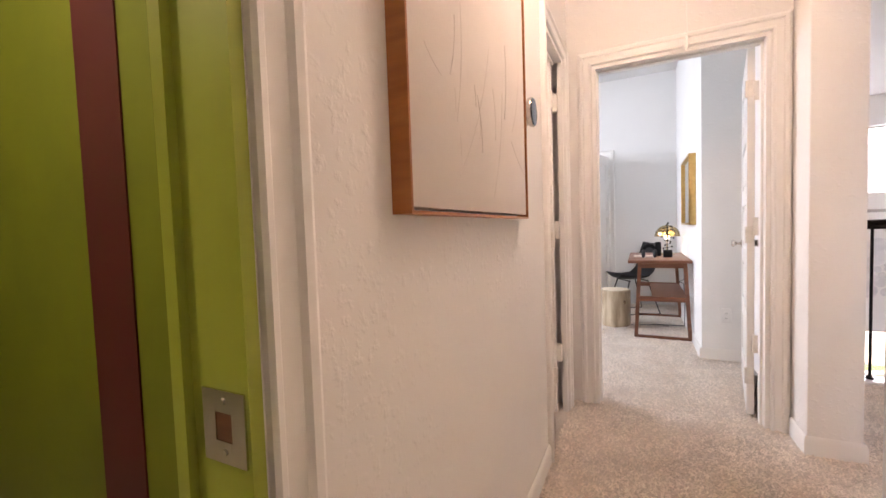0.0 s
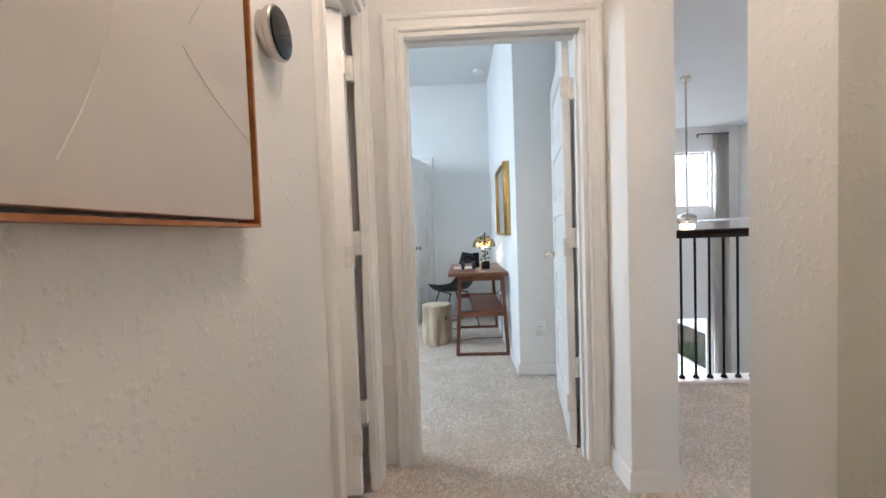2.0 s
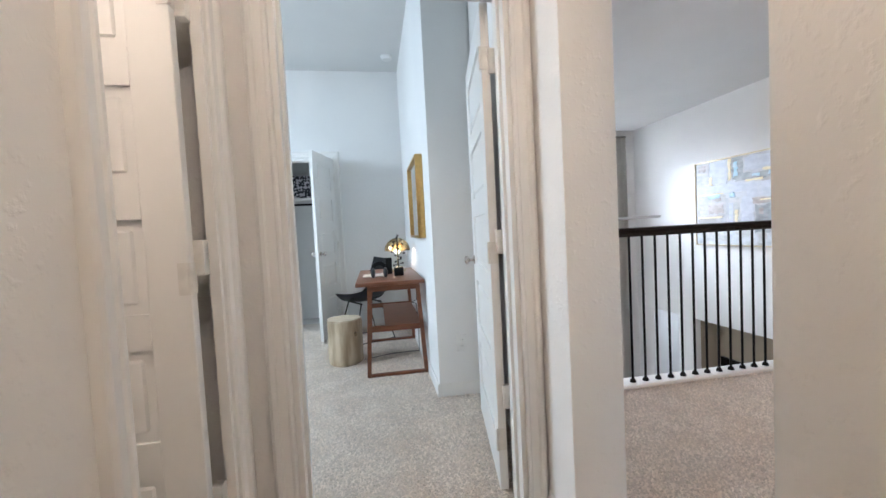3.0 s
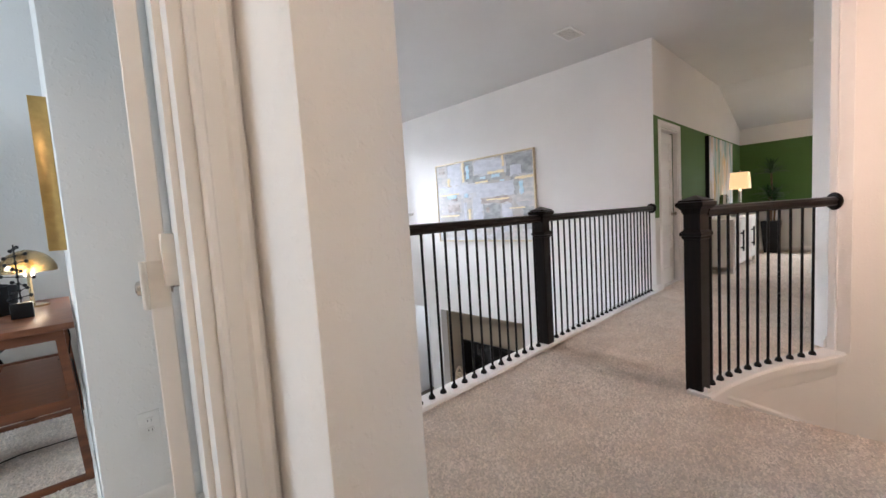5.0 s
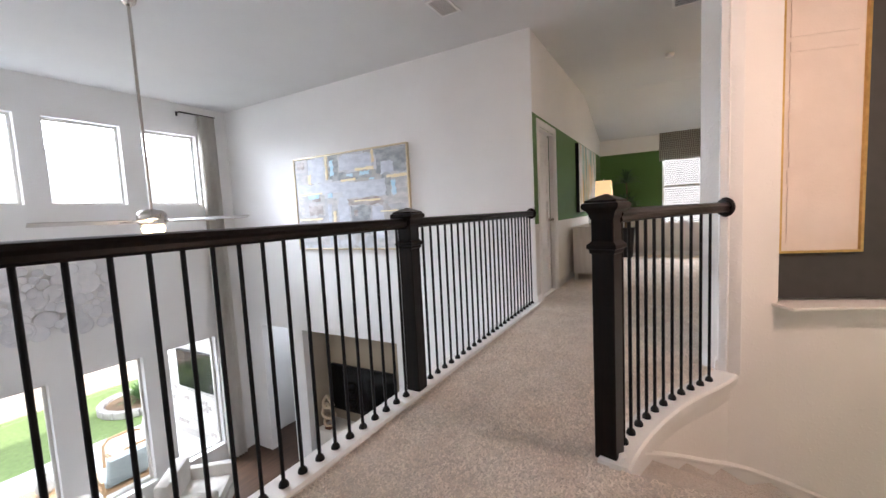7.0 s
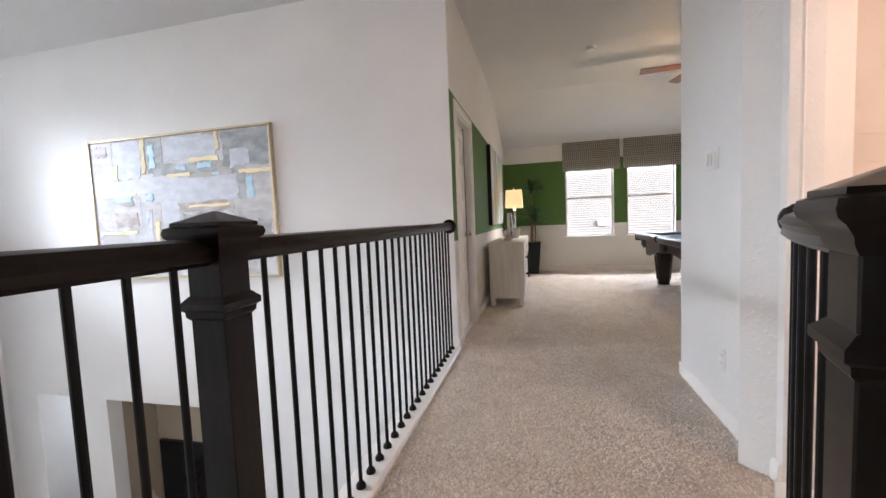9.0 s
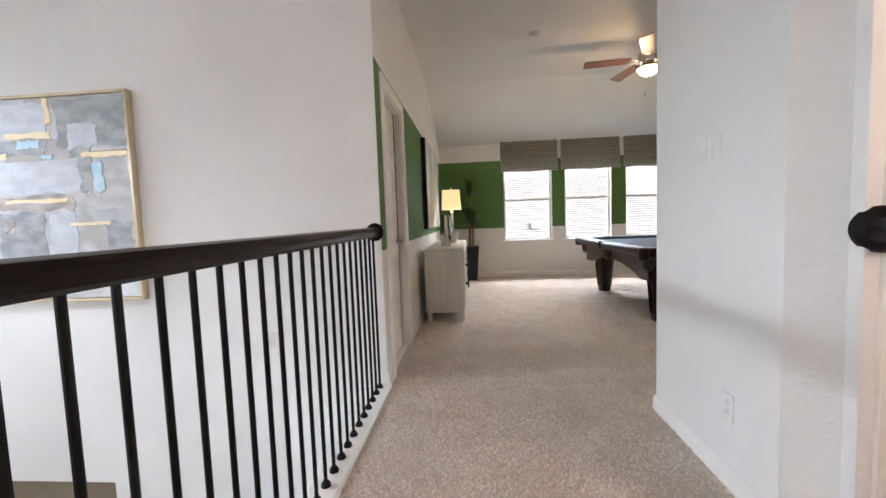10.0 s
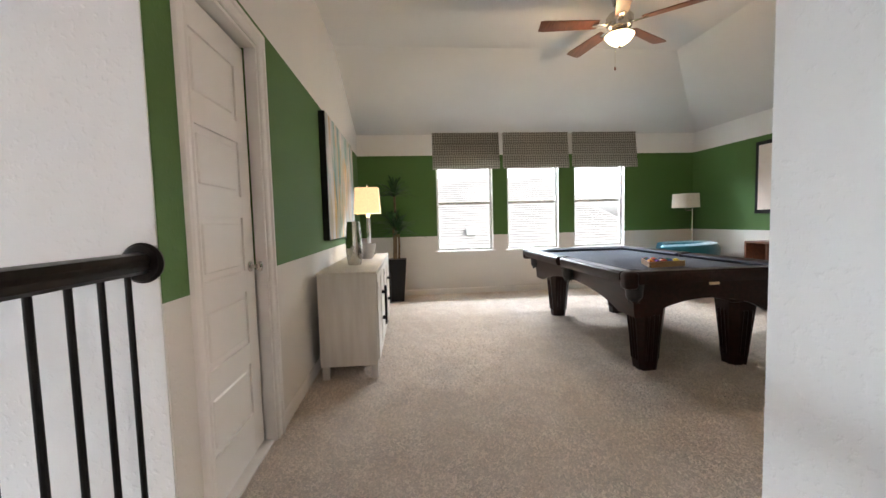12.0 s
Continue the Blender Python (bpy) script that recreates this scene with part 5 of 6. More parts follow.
def table_lamp():
    t = thing("table_lamp", (8.96, 3.13, 0.80), "chrome table lamp with a square cream shade, lit", "lamp")
    part("base", boxes((-0.065, 0.065, -0.065, 0.065, 0, 0.02), bevel=0.003), CHROME, t)
    part("column", boxes((-0.022, 0.022, -0.022, 0.022, 0.02, 0.46), bevel=0.004), CHROME, t)
    bm = bmesh.new()
    for sx, sy in ((-1, 0), (1, 0), (0, -1), (0, 1)):
        w0, w1 = 0.135, 0.12
        a = [(-w0, 0.46), (w0, 0.46), (w1, 0.74), (-w1, 0.74)]
        if sx:
            vs = [bm.verts.new((sx * (w0 if z < 0.5 else w1), y, z)) for y, z in a]
        else:
            vs = [bm.verts.new((y, sy * (w0 if z < 0.5 else w1), z)) for y, z in a]
        bm.faces.new(vs)
    bmesh.ops.remove_doubles(bm, verts=bm.verts, dist=0.001)
    bmesh.ops.solidify(bm, geom=bm.faces[:], thickness=0.002)
    part("shade", bm, LAMPSHADE, t, "glowing cream linen shade")
    bm = bmesh.new()
    rod(bm, (0, 0, 0.46), (0, 0, 0.76), 0.004)
    ball(bm, 0, 0, 0.765, 0.012, u=10, v=8)
    part("finial", bm, CHROME, t)


table_lamp()
t = thing("hammered_vase", (7.92, 3.16, 0.80), "tall hammered silver vase on the sideboard", "vase")
bm = bmesh.new()
n, rows = 18, 12
rings = []
for i in range(rows + 1):
    z = 0.37 * i / rows
    r0 = 0.050 + 0.016 * math.sin(math.pi * (i / rows) ** 0.8)
    rings.append([bm.verts.new(((r0 + (0.006 if (i + k) % 2 else -0.003)) * math.cos(2 * math.pi * k / n), (r0 + (0.006 if (i + k) % 2 else -0.003)) * math.sin(2 * math.pi * k / n), z)) for k in range(n)])
for a, b in zip(rings, rings[1:]):
    for k in range(n):
        bm.faces.new((a[k], a[(k + 1) % n], b[(k + 1) % n], b[k]))
bm.faces.new(rings[0][::-1])
ob = part("body", bm, HAMMERED, t)
t = thing("planter_pot", (8.50, 3.12, 0.80), "pale grey ceramic pot on the sideboard", "pot")
part("body", local(lathe, [(0.055, 0.0), (0.075, 0.02), (0.095, 0.12), (0.097, 0.15), (0.088, 0.15), (0.080, 0.05), (0.02, 0.04)], n=28), CERAMIC, t)


def games_painting():
    t = thing("colourful_painting", (8.03, 3.435, 1.01), "abstract painting in teal, ochre and white on a deep black canvas", "painting")
    w, h, d = 1.68, 1.12, 0.06
    part("canvas", boxes((0.006, w - 0.006, -d, -d + 0.006, 0.006, h - 0.006)), ART_GAMES, t)
    part("frame", boxes((0, w, -d + 0.006, 0, 0, h)), BLACK, t, "deep black edge")


games_painting()


def dracaena():
    t = thing("potted_plant", (10.36, 2.88, 0), "tall dracaena in a black tapered planter", "plant")
    bm = bmesh.new()
    a, b = 0.10, 0.15
    lo = [bm.verts.new((sx * a, sy * a, 0)) for sx, sy in ((-1, -1), (1, -1), (1, 1), (-1, 1))]
    hi = [bm.verts.new((sx * b, sy * b, 0.62)) for sx, sy in ((-1, -1), (1, -1), (1, 1), (-1, 1))]
    for k in range(4):
        bm.faces.new((lo[k], lo[(k + 1) % 4], hi[(k + 1) % 4], hi[k]))
    bm.faces.new(lo[::-1])
    bm.faces.new(hi)
    bmesh.ops.bevel(bm, geom=bm.edges[:], offset=0.004, segments=1, affect="EDGES")
    part("planter", bm, BLACK, t, "black tapered square planter")
    rng = random.Random(11)
    for x, y, top in ((0.0, 0.0, 1.62), (-0.03, 0.03, 1.16), (0.04, -0.04, 1.08)):
        bm = bmesh.new()
        sweep(bm, [(x, y, 0.60), (x + 0.015, y - 0.01, top * 0.75), (x - 0.01, y, top)], circle(0.016, 8), up=(1, 0, 0))
        stem = part("stem", bm, BARK, t)
        for k in range(44):
            az, el, ln = rng.uniform(0, 6.28), rng.uniform(0.1, 1.45), rng.uniform(0.26, 0.42)
            bm = bmesh.new()
            base = Vector((x - 0.01, y, top - rng.uniform(0, 0.10)))
            wd = rng.uniform(0.014, 0.022)
            side = Vector((-math.sin(az), math.cos(az), 0))
            last = None
            for i in range(6):
                s = i / 5
                e = el - 1.3 * s * s * 0.6
                p = base + Vector((math.cos(az) * math.cos(el) * ln * s, math.sin(az) * math.cos(el) * ln * s, math.sin(el) * ln * s - 0.16 * ln * s * s * 2))
                w_ = wd * (1 - s) ** 0.6 * (0.5 + s) * 1.4 + 0.0005
                cur = (bm.verts.new(p - side * w_), bm.verts.new(p + Vector((0, 0, -0.003))), bm.verts.new(p + side * w_))
                if last:
                    bm.faces.new((last[0], last[1], cur[1], cur[0]))
                    bm.faces.new((last[1], last[2], cur[2], cur[1]))
                last = cur
            part("leaf", bm, LEAF, stem)


dracaena()


def pool_table():
    t = thing("pool_table", (8.16, 0.57, 0), "mahogany pool table with slate-grey cloth and leather pockets", "pool table")
    L, W, H = 1.21, 0.70, 0.78
    part("playing_cloth", boxes((-L + 0.13, L - 0.13, -W + 0.13, W - 0.13, H - 0.05, H - 0.036)), SLATE_CLOTH, t, "slate-grey cloth")
    part("slate_bed", boxes((-L + 0.10, L - 0.10, -W + 0.10, W - 0.10, H - 0.10, H - 0.051)), MAHOGANY, t)
    prof = [(-0.065, -0.075), (-0.062, -0.012), (-0.04, 0.0), (0.05, 0.0), (0.065, -0.015), (0.068, -0.05), (0.05, -0.085)]
    def rail(a, b):
        bm = bmesh.new()
        sweep(bm, [(*a, H), (*b, H)], prof)
        part("rail", bm, MAHOGANY, t, "polished mahogany rail")
        bm = bmesh.new()
        sweep(bm, [(*a, H), (*b, H)], [(-0.064, -0.045), (-0.12, -0.020), (-0.12, -0.010), (-0.064, -0.004)])
        part("cushion", bm, SLATE_CLOTH, t, "cloth-covered cushion")
    e = 0.09
    for s in (-1, 1):
        for x0, x1 in ((-L + e, -0.05), (0.05, L - e)):
            rail((x0, -W + 0.065) if s < 0 else (x1, W - 0.065), (x1, -W + 0.065) if s < 0 else (x0, W - 0.065))
    rail((L - 0.065, -W + e), (L - 0.065, W - e))
    rail((-L + 0.065, W - e), (-L + 0.065, -W + e))
    for sx in (-1, 1):
        for sy in (-1, 1):
            bm = bmesh.new()
            box(bm, sx * L - sx * 0.10 if sx > 0 else -L, sx * L if sx > 0 else -L + 0.10, sy * W - sy * 0.10 if sy > 0 else -W, sy * W if sy > 0 else -W + 0.10, H - 0.12, H + 0.003, 0.03, 4)
            part("corner_cap", bm, MAHOGANY, t)
    pockets = [(sx * (L - 0.13), sy * (W - 0.13)) for sx in (-1, 1) for sy in (-1, 1)] + [(0, W - 0.10), (0, -W + 0.10)]
    for x, y in pockets:
        bm = bmesh.new()
        lathe(bm, [(0.03, H - 0.22), (0.055, H - 0.19), (0.062, H - 0.09), (0.064, H - 0.006), (0.056, H - 0.004), (0.054, H - 0.10), (0.02, H - 0.17)], x, y, 18)
        pk = part("pocket", bm, LEATHER, t, "black leather pocket")
        for k in range(6):
            a = k * math.pi / 3
            bm = bmesh.new()
            rod(bm, (x + 0.064 * math.cos(a), y + 0.064 * math.sin(a), H - 0.10), (x + 0.03 * math.cos(a), y + 0.03 * math.sin(a), H - 0.235), 0.005, n=6)
            part("fringe", bm, LEATHER, pk)
    # apron with a shallow arch on every side
    def apron(a, b, out):
        bm = bmesh.new()
        n = 20
        a, b, o = Vector((*a, 0)), Vector((*b, 0)), Vector((*out, 0))
        front, back = [], []
        for k in range(n + 1):
            s = k / n
            p = a.lerp(b, s)
            arch = 0.12 * max(0.0, math.sin(math.pi * min(max((s - 0.12) / 0.76, 0), 1))) ** 0.6
            lo = H - 0.34 + arch
            for ring, off in ((front, 0.0), (back, -0.03)):
                q = p + o * off
                ring.append((bm.verts.new((q.x, q.y, lo)), bm.verts.new((q.x + o.x * 0.02, q.y + o.y * 0.02, H - 0.085))))
        for k in range(n):
            bm.faces.new((front[k][0], front[k + 1][0], front[k + 1][1], front[k][1]))
            bm.faces.new((back[k][0], back[k][1], back[k + 1][1], back[k + 1][0]))
            bm.faces.new((front[k][0], back[k][0], back[k + 1][0], front[k + 1][0]))
        part("apron", bm, MAHOGANY, t)
    ax, ay = L - 0.14, W - 0.14
    apron((-ax, -ay), (ax, -ay), (0, -1))
    apron((ax, ay), (-ax, ay), (0, 1))
    apron((-ax, ay), (-ax, -ay), (-1, 0))
    apron((ax, -ay), (ax, ay), (1, 0))
    part("name_plate", boxes((-ax - 0.018, -ax - 0.010, -0.06, 0.02, H - 0.125, H - 0.105)), BRASS, t, "small brass plate")
    for sx in (-1, 1):
        for sy in (-1, 1):
            bm = bmesh.new()
            x, y = sx * 0.88, sy * 0.365
            tops = [(0.0, 0.070), (0.50, 0.118)]
            rings = []
            for z, w in tops:
                rings.append([bm.verts.new((x + cx * w, y + cy * w, z)) for cx, cy in ((-1, -0.6), (-0.6, -1), (0.6, -1), (1, -0.6), (1, 0.6), (0.6, 1), (-0.6, 1), (-1, 0.6))])
            for k in range(8):
                bm.faces.new((rings[0][k], rings[0][(k + 1) % 8], rings[1][(k + 1) % 8], rings[1][k]))
            bm.faces.new(rings[0][::-1])
            bm.faces.new(rings[1])
            leg = part("leg", bm, MAHOGANY, t)
            part("leg_cap", boxes((x - 0.13, x + 0.13, y - 0.13, y + 0.13, 0.50, 0.525), (x - 0.105, x + 0.105, y - 0.105, y + 0.105, 0.525, H - 0.12), bevel=0.008), MAHOGANY, leg)
            for s in (-1, 1):
                for o in (-0.035, 0, 0.035):
                    bm = bmesh.new()
                    rod(bm, (x + o, y + s * 0.083, 0.08), (x + o, y + s * 0.112, 0.43), 0.008, n=6)
                    part("flute", bm, MAHOGANY, leg)
                    bm = bmesh.new()
                    rod(bm, (x + s * 0.083, y + o, 0.08), (x + s * 0.112, y + o, 0.43), 0.008, n=6)
                    part("flute", bm, MAHOGANY, leg)


pool_table()


def ball_rack():
    t = thing("ball_rack", (7.62, 0.64, 0.745), "pale wooden rack filled with pool balls on the table", "ball rack", turn=8)
    r, n = 0.0286, 5
    h = 0.055
    a, b, c = (-0.17, -0.13), (-0.17, 0.19), (0.11, 0.03)
    for p, q in ((a, b), (b, c), (c, a)):
        bm = bmesh.new()
        sweep(bm, [(*p, 0.0), (*q, 0.0)], [(-0.008, 0), (0.008, 0), (0.008, h - 0.012), (-0.008, h - 0.012)])
        part("side", bm, PALE_WOOD, t)
    colors = [(0.75, 0.55, 0.05), (0.02, 0.05, 0.30), (0.50, 0.02, 0.02), (0.10, 0.02, 0.18), (0.60, 0.16, 0.02), (0.01, 0.16, 0.06), (0.20, 0.02, 0.03), (0.01, 0.01, 0.01)]
    mats = [material("ball_enamel", c, 0.12, scale=1, coat=0.5) for c in colors]
    k = 0
    for i in range(n):
        for j in range(n - i):
            bm = bmesh.new()
            ball(bm, -0.13 + i * 0.0495, -0.085 + j * 0.0572 + i * 0.0286, r + 0.002, r, u=16, v=10)
            part("ball", bm, mats[k % 8], t, "glossy pool ball")
            k += 1


ball_rack()


def teal_chair():
    t = thing("barrel_chair", (10.0, -1.28, 0), "low teal velvet barrel armchair", "armchair", turn=150)
    bm = bmesh.new()
    pts = [(0.42 * math.cos(radians(a)), 0.40 * math.sin(radians(a)), 0.60 + 0.02 * math.sin(radians(a))) for a in range(-35, 216, 10)]
    sweep(bm, pts, [(-0.09, -0.30), (0.09, -0.30), (0.10, 0.06), (0.07, 0.13), (0.0, 0.155), (-0.07, 0.13), (-0.10, 0.06)])
    part("backrest", bm, FABRIC_TEAL, t)
    bm = bmesh.new()
    cyl(bm, 0, 0, 0.12, 0.305, 0.46, 0.48, 36)
    part("base", bm, FABRIC_TEAL, t)
    bm = bmesh.new()
    cyl(bm, 0, -0.06, 0.305, 0.45, 0.36, 0.35, 36)
    bmesh.ops.bevel(bm, geom=[e for e in bm.edges if abs(e.verts[0].co.z - e.verts[1].co.z) < 1e-5], offset=0.03, segments=3, affect="EDGES")
    part("seat_cushion", bm, FABRIC_TEAL, t)
    bm = bmesh.new()
    cyl(bm, 0, 0, 0, 0.12, 0.30, 0.32, 30)
    part("plinth", bm, BLACK, t)


teal_chair()


def floor_lamp():
    t = thing("floor_lamp", (10.30, -1.70, 0), "swing-arm floor lamp with a white drum shade, unlit", "floor lamp")
    part("base", local(lathe, [(0.13, 0.0), (0.13, 0.018), (0.02, 0.03)], n=28), NICKEL, t)
    bm = bmesh.new()
    cyl(bm, 0, 0, 0.02, 1.26, 0.011, n=12)
    part("pole", bm, NICKEL, t)
    bm = bmesh.new()
    rod(bm, (0, 0, 1.23), (-0.01, 0.12, 1.23), 0.008)
    rod(bm, (-0.01, 0.12, 1.23), (-0.01, 0.12, 1.30), 0.008)
    part("swing_arm", bm, NICKEL, t)
    bm = bmesh.new()
    lathe(bm, [(0.19, 1.27), (0.18, 1.48)], -0.01, 0.12, 32)
    for f in [f for f in bm.faces if len(f.verts) > 4]:
        bm.faces.remove(f)
    bmesh.ops.solidify(bm, geom=bm.faces[:], thickness=0.003)
    part("shade", bm, SHADE_OFF, t, "white drum shade")


floor_lamp()


def cube_shelf():
    t = thing("cube_shelf", (8.30, -2.02, 0), "low walnut open cube shelf against the green wall", "shelf")
    L, D, H, s = 0.96, 0.38, 0.80, 0.022
    part("carcass", boxes((0, L, 0, D, H - s, H), (0, L, 0, D, 0.08, 0.08 + s), (0, s, 0, D, 0.08 + s, H - s), (L - s, L, 0, D, 0.08 + s, H - s), (s, L - s, 0, 0.01, 0.08 + s, H - s)), WALNUT, t)
    for k in (1, 2):
        part("divider", boxes((L * k / 3 - s / 2, L * k / 3 + s / 2, 0.01, D, 0.08 + s, H - s)), WALNUT, t)
    part("shelf", boxes((s, L / 3 - s / 2, 0.01, D, 0.38, 0.38 + s), (L / 3 + s / 2, 2 * L / 3 - s / 2, 0.01, D, 0.38, 0.38 + s), (2 * L / 3 + s / 2, L - s, 0.01, D, 0.38, 0.38 + s)), WALNUT, t)
    for x in (0.02, L - 0.06):
        for y in (0.02, D - 0.06):
            part("leg", boxes((x, x + 0.04, y, y + 0.04, 0, 0.08)), BLACK_METAL, t)


cube_shelf()
t = thing("ribbed_vase", (8.98, -1.82, 0.80), "ribbed silver glass vase on the cube shelf", "vase")
prof = []
for k in range(7):
    prof += [(0.050, 0.05 * k), (0.064, 0.05 * k + 0.025)]
prof.append((0.03, 0.36))
part("body", local(lathe, prof, n=24), HAMMERED, t)
t = thing("wall_art_dark", (8.75, -2.03, 1.15), "dark framed picture on the green wall", "wall art")
part("frame", boxes((0, 0.75, 0, 0.04, 0, 0.95), bevel=0.003), BLACK, t)
part("sheet", boxes((0.05, 0.70, 0.041, 0.044, 0.05, 0.90)), PAPER, t)


def ceiling_fan(name, place, rod_len, blades, blade_len, blade_mat, label, first, arms=True):
    t = thing(name, place, label, "ceiling fan")
    part("canopy", local(lathe, [(0.028, -0.075), (0.055, -0.05), (0.066, -0.01), (0.066, 0.0)], n=28), NICKEL, t)
    bm = bmesh.new()
    cyl(bm, 0, 0, -rod_len, -0.06, 0.013, n=14)
    part("downrod", bm, NICKEL, t)
    z = -rod_len
    part("motor", local(lathe, [(0.05, z - 0.14), (0.10, z - 0.12), (0.115, z - 0.08), (0.115, z - 0.03), (0.09, z), (0.03, z + 0.02)], n=32), NICKEL, t)
    for k in range(blades):
        a = radians(first + 360 / blades * k)
        m = Matrix.Rotation(a, 4, "Z") @ Matrix.Translation((0, 0, z - 0.085)) @ Matrix.Rotation(radians(11), 4, "X")
        bm = bmesh.new()
        n = 14
        lo, hi = [], []
        for i in range(n + 1):
            s = i / n
            w = 0.055 + 0.018 * s
            if s > 0.93:
                w *= 0.86
            lo.append((bm.verts.new((0.19 + blade_len * s, -w, 0.004)), bm.verts.new((0.19 + blade_len * s, w, 0.004))))
            hi.append((bm.verts.new((0.19 + blade_len * s, -w, -0.004)), bm.verts.new((0.19 + blade_len * s, w, -0.004))))
        for i in range(n):
            bm.faces.new((lo[i][0], lo[i + 1][0], lo[i + 1][1], lo[i][1]))
            bm.faces.new((hi[i][0], hi[i][1], hi[i + 1][1], hi[i + 1][0]))
            for j in (0, 1):
                bm.faces.new((lo[i][j], hi[i][j], hi[i + 1][j], lo[i + 1][j]))
        for i in (0, n):
            bm.faces.new((lo[i][0], lo[i][1], hi[i][1], hi[i][0]))
        bmesh.ops.transform(bm, matrix=m, verts=bm.verts)
        b = part("blade", bm, blade_mat, t)
        bm = boxes((0.09, 0.24, -0.022, 0.022, -0.012, -0.0045), bevel=0.003)
        bmesh.ops.transform(bm, matrix=m, verts=bm.verts)
        part("blade_arm", bm, NICKEL, b)
    return t, z


fan, z = ceiling_fan("ceiling_fan", (7.98, 0.76, CEIL), 0.13, 5, 0.52, BLADE, "nickel ceiling fan with walnut blades and a lit glass bowl", 12)
part("light_fitter", local(lathe, [(0.10, z - 0.185), (0.075, z - 0.15), (0.05, z - 0.14)], n=28), NICKEL, fan)
ob = part("glass_bowl", local(lathe, [(0.012, z - 0.275), (0.05, z - 0.262), (0.09, z - 0.235), (0.118, z - 0.195), (0.122, z - 0.186)], n=32), BOWL_LIT, fan, "lit frosted glass bowl")
ob.visible_shadow = False
part("finial", local(lathe, [(0.004, z - 0.30), (0.012, z - 0.29), (0.014, z - 0.276)], n=12), NICKEL, fan)
bm = bmesh.new()
rod(bm, (0.02, 0.03, z - 0.20), (0.02, 0.03, z - 0.45), 0.0012, n=5)
chain = part("pull_chain", bm, BRASS, fan)
bm = bmesh.new()
ball(bm, 0.02, 0.03, z - 0.465, 0.008, 0.008, 0.018, 10, 8)
part("chain_bead", bm, WALNUT, chain)
fan, z = ceiling_fan("ceiling_fan", (3.04, 6.12, CEIL), 1.83, 5, 0.60, PALE_BLADE, "nickel ceiling fan on a long downrod in the living room", 25)
ob = part("light_lens", local(lathe, [(0.03, z - 0.21), (0.075, z - 0.195), (0.09, z - 0.16), (0.09, z - 0.142)], n=28), BOWL_LIT, fan, "lit light kit under the fan")
ob.visible_shadow = False

# ---- living room ----
def curtain(x0, x1, label):
    t = thing("curtain", ((x0 + x1) / 2, 8.91, LOW), label, "curtain")
    bm = bmesh.new()
    top, n, m_ = 2.92 - LOW, 60, 16
    w = x1 - x0
    grid = []
    for j in range(m_ + 1):
        s = j / m_
        row = []
        spread = 1.0 + 0.22 * (1 - s)
        for i in range(n + 1):
            u = i / n - 0.5
            ph = u * 2 * math.pi * 6.5
            row.append(bm.verts.new((u * w * spread, 0.035 * math.sin(ph) + 0.012 * math.sin(2.3 * ph + 3 * s), 0.01 + s * (top - 0.01))))
        grid.append(row)
    for j in range(m_):
        for i in range(n):
            bm.faces.new((grid[j][i], grid[j][i + 1], grid[j + 1][i + 1], grid[j + 1][i]))
    bmesh.ops.solidify(bm, geom=bm.faces[:], thickness=0.004)
    part("drape", bm, LINEN, t)


curtain(5.13, 5.43, "full-height beige linen curtain gathered beside the windows")
t = thing("curtain_rod", (4.92, 8.91, 2.93), "black metal curtain rod high above the windows", "curtain rod")
bm = bmesh.new()
rod(bm, (-0.05, 0, 0), (0.52, 0, 0), 0.012)
part("rod", bm, BLACK_METAL, t)
for x in (-0.05, 0.50):
    bm = bmesh.new()
    rod(bm, (x, 0, 0), (x, 0.09, 0), 0.009)
    box(bm, x - 0.012, x + 0.012, 0.078, 0.09, -0.05, 0.02)
    part("bracket", bm, BLACK_METAL, t)


def disc_art():
    t = thing("disc_wall_art", (3.17, 9.0, 0.20), "cluster of overlapping white ceramic discs on the window wall", "wall art")
    rng = random.Random(9)
    placed = []
    while len(placed) < 66:
        r = rng.choice((0.055, 0.07, 0.085, 0.10, 0.12, 0.14))
        x, z = rng.uniform(-0.56, 0.56), rng.uniform(-0.36, 0.46)
        if all((x - a) ** 2 + (z - b) ** 2 > (0.70 * (r + c)) ** 2 for a, b, c in placed) or rng.random() < 0.01:
            placed.append((x, z, r))
        elif rng.random() < 0.0004:
            break
    for k, (x, z, r) in enumerate(placed):
        bm = bmesh.new()
        lathe(bm, [(r * 0.98, 0.02), (r, 0.024), (r * 0.8, 0.016), (r * 0.3, 0.012), (0.004, 0.011)], n=24)
        m = Matrix.Translation((x, -0.006 - 0.012 * (k % 3), z)) @ Matrix.Rotation(radians(90 + rng.uniform(-9, 9)), 4, "X") @ Matrix.Rotation(radians(rng.uniform(-9, 9)), 4, "Y")
        bmesh.ops.transform(bm, matrix=m, verts=bm.verts)
        d = part("disc", bm, CERAMIC_WHITE, t)
    part("backing_wire", boxes((-0.5, 0.5, -0.006, 0, -0.004, 0.004), (-0.004, 0.004, -0.006, 0, -0.35, 0.32)), CERAMIC_WHITE, t)


CERAMIC_WHITE = material("white_disc_ceramic", (0.70, 0.69, 0.70), 0.3, color2=(0.62, 0.62, 0.64), scale=10, island=0.08)
disc_art()

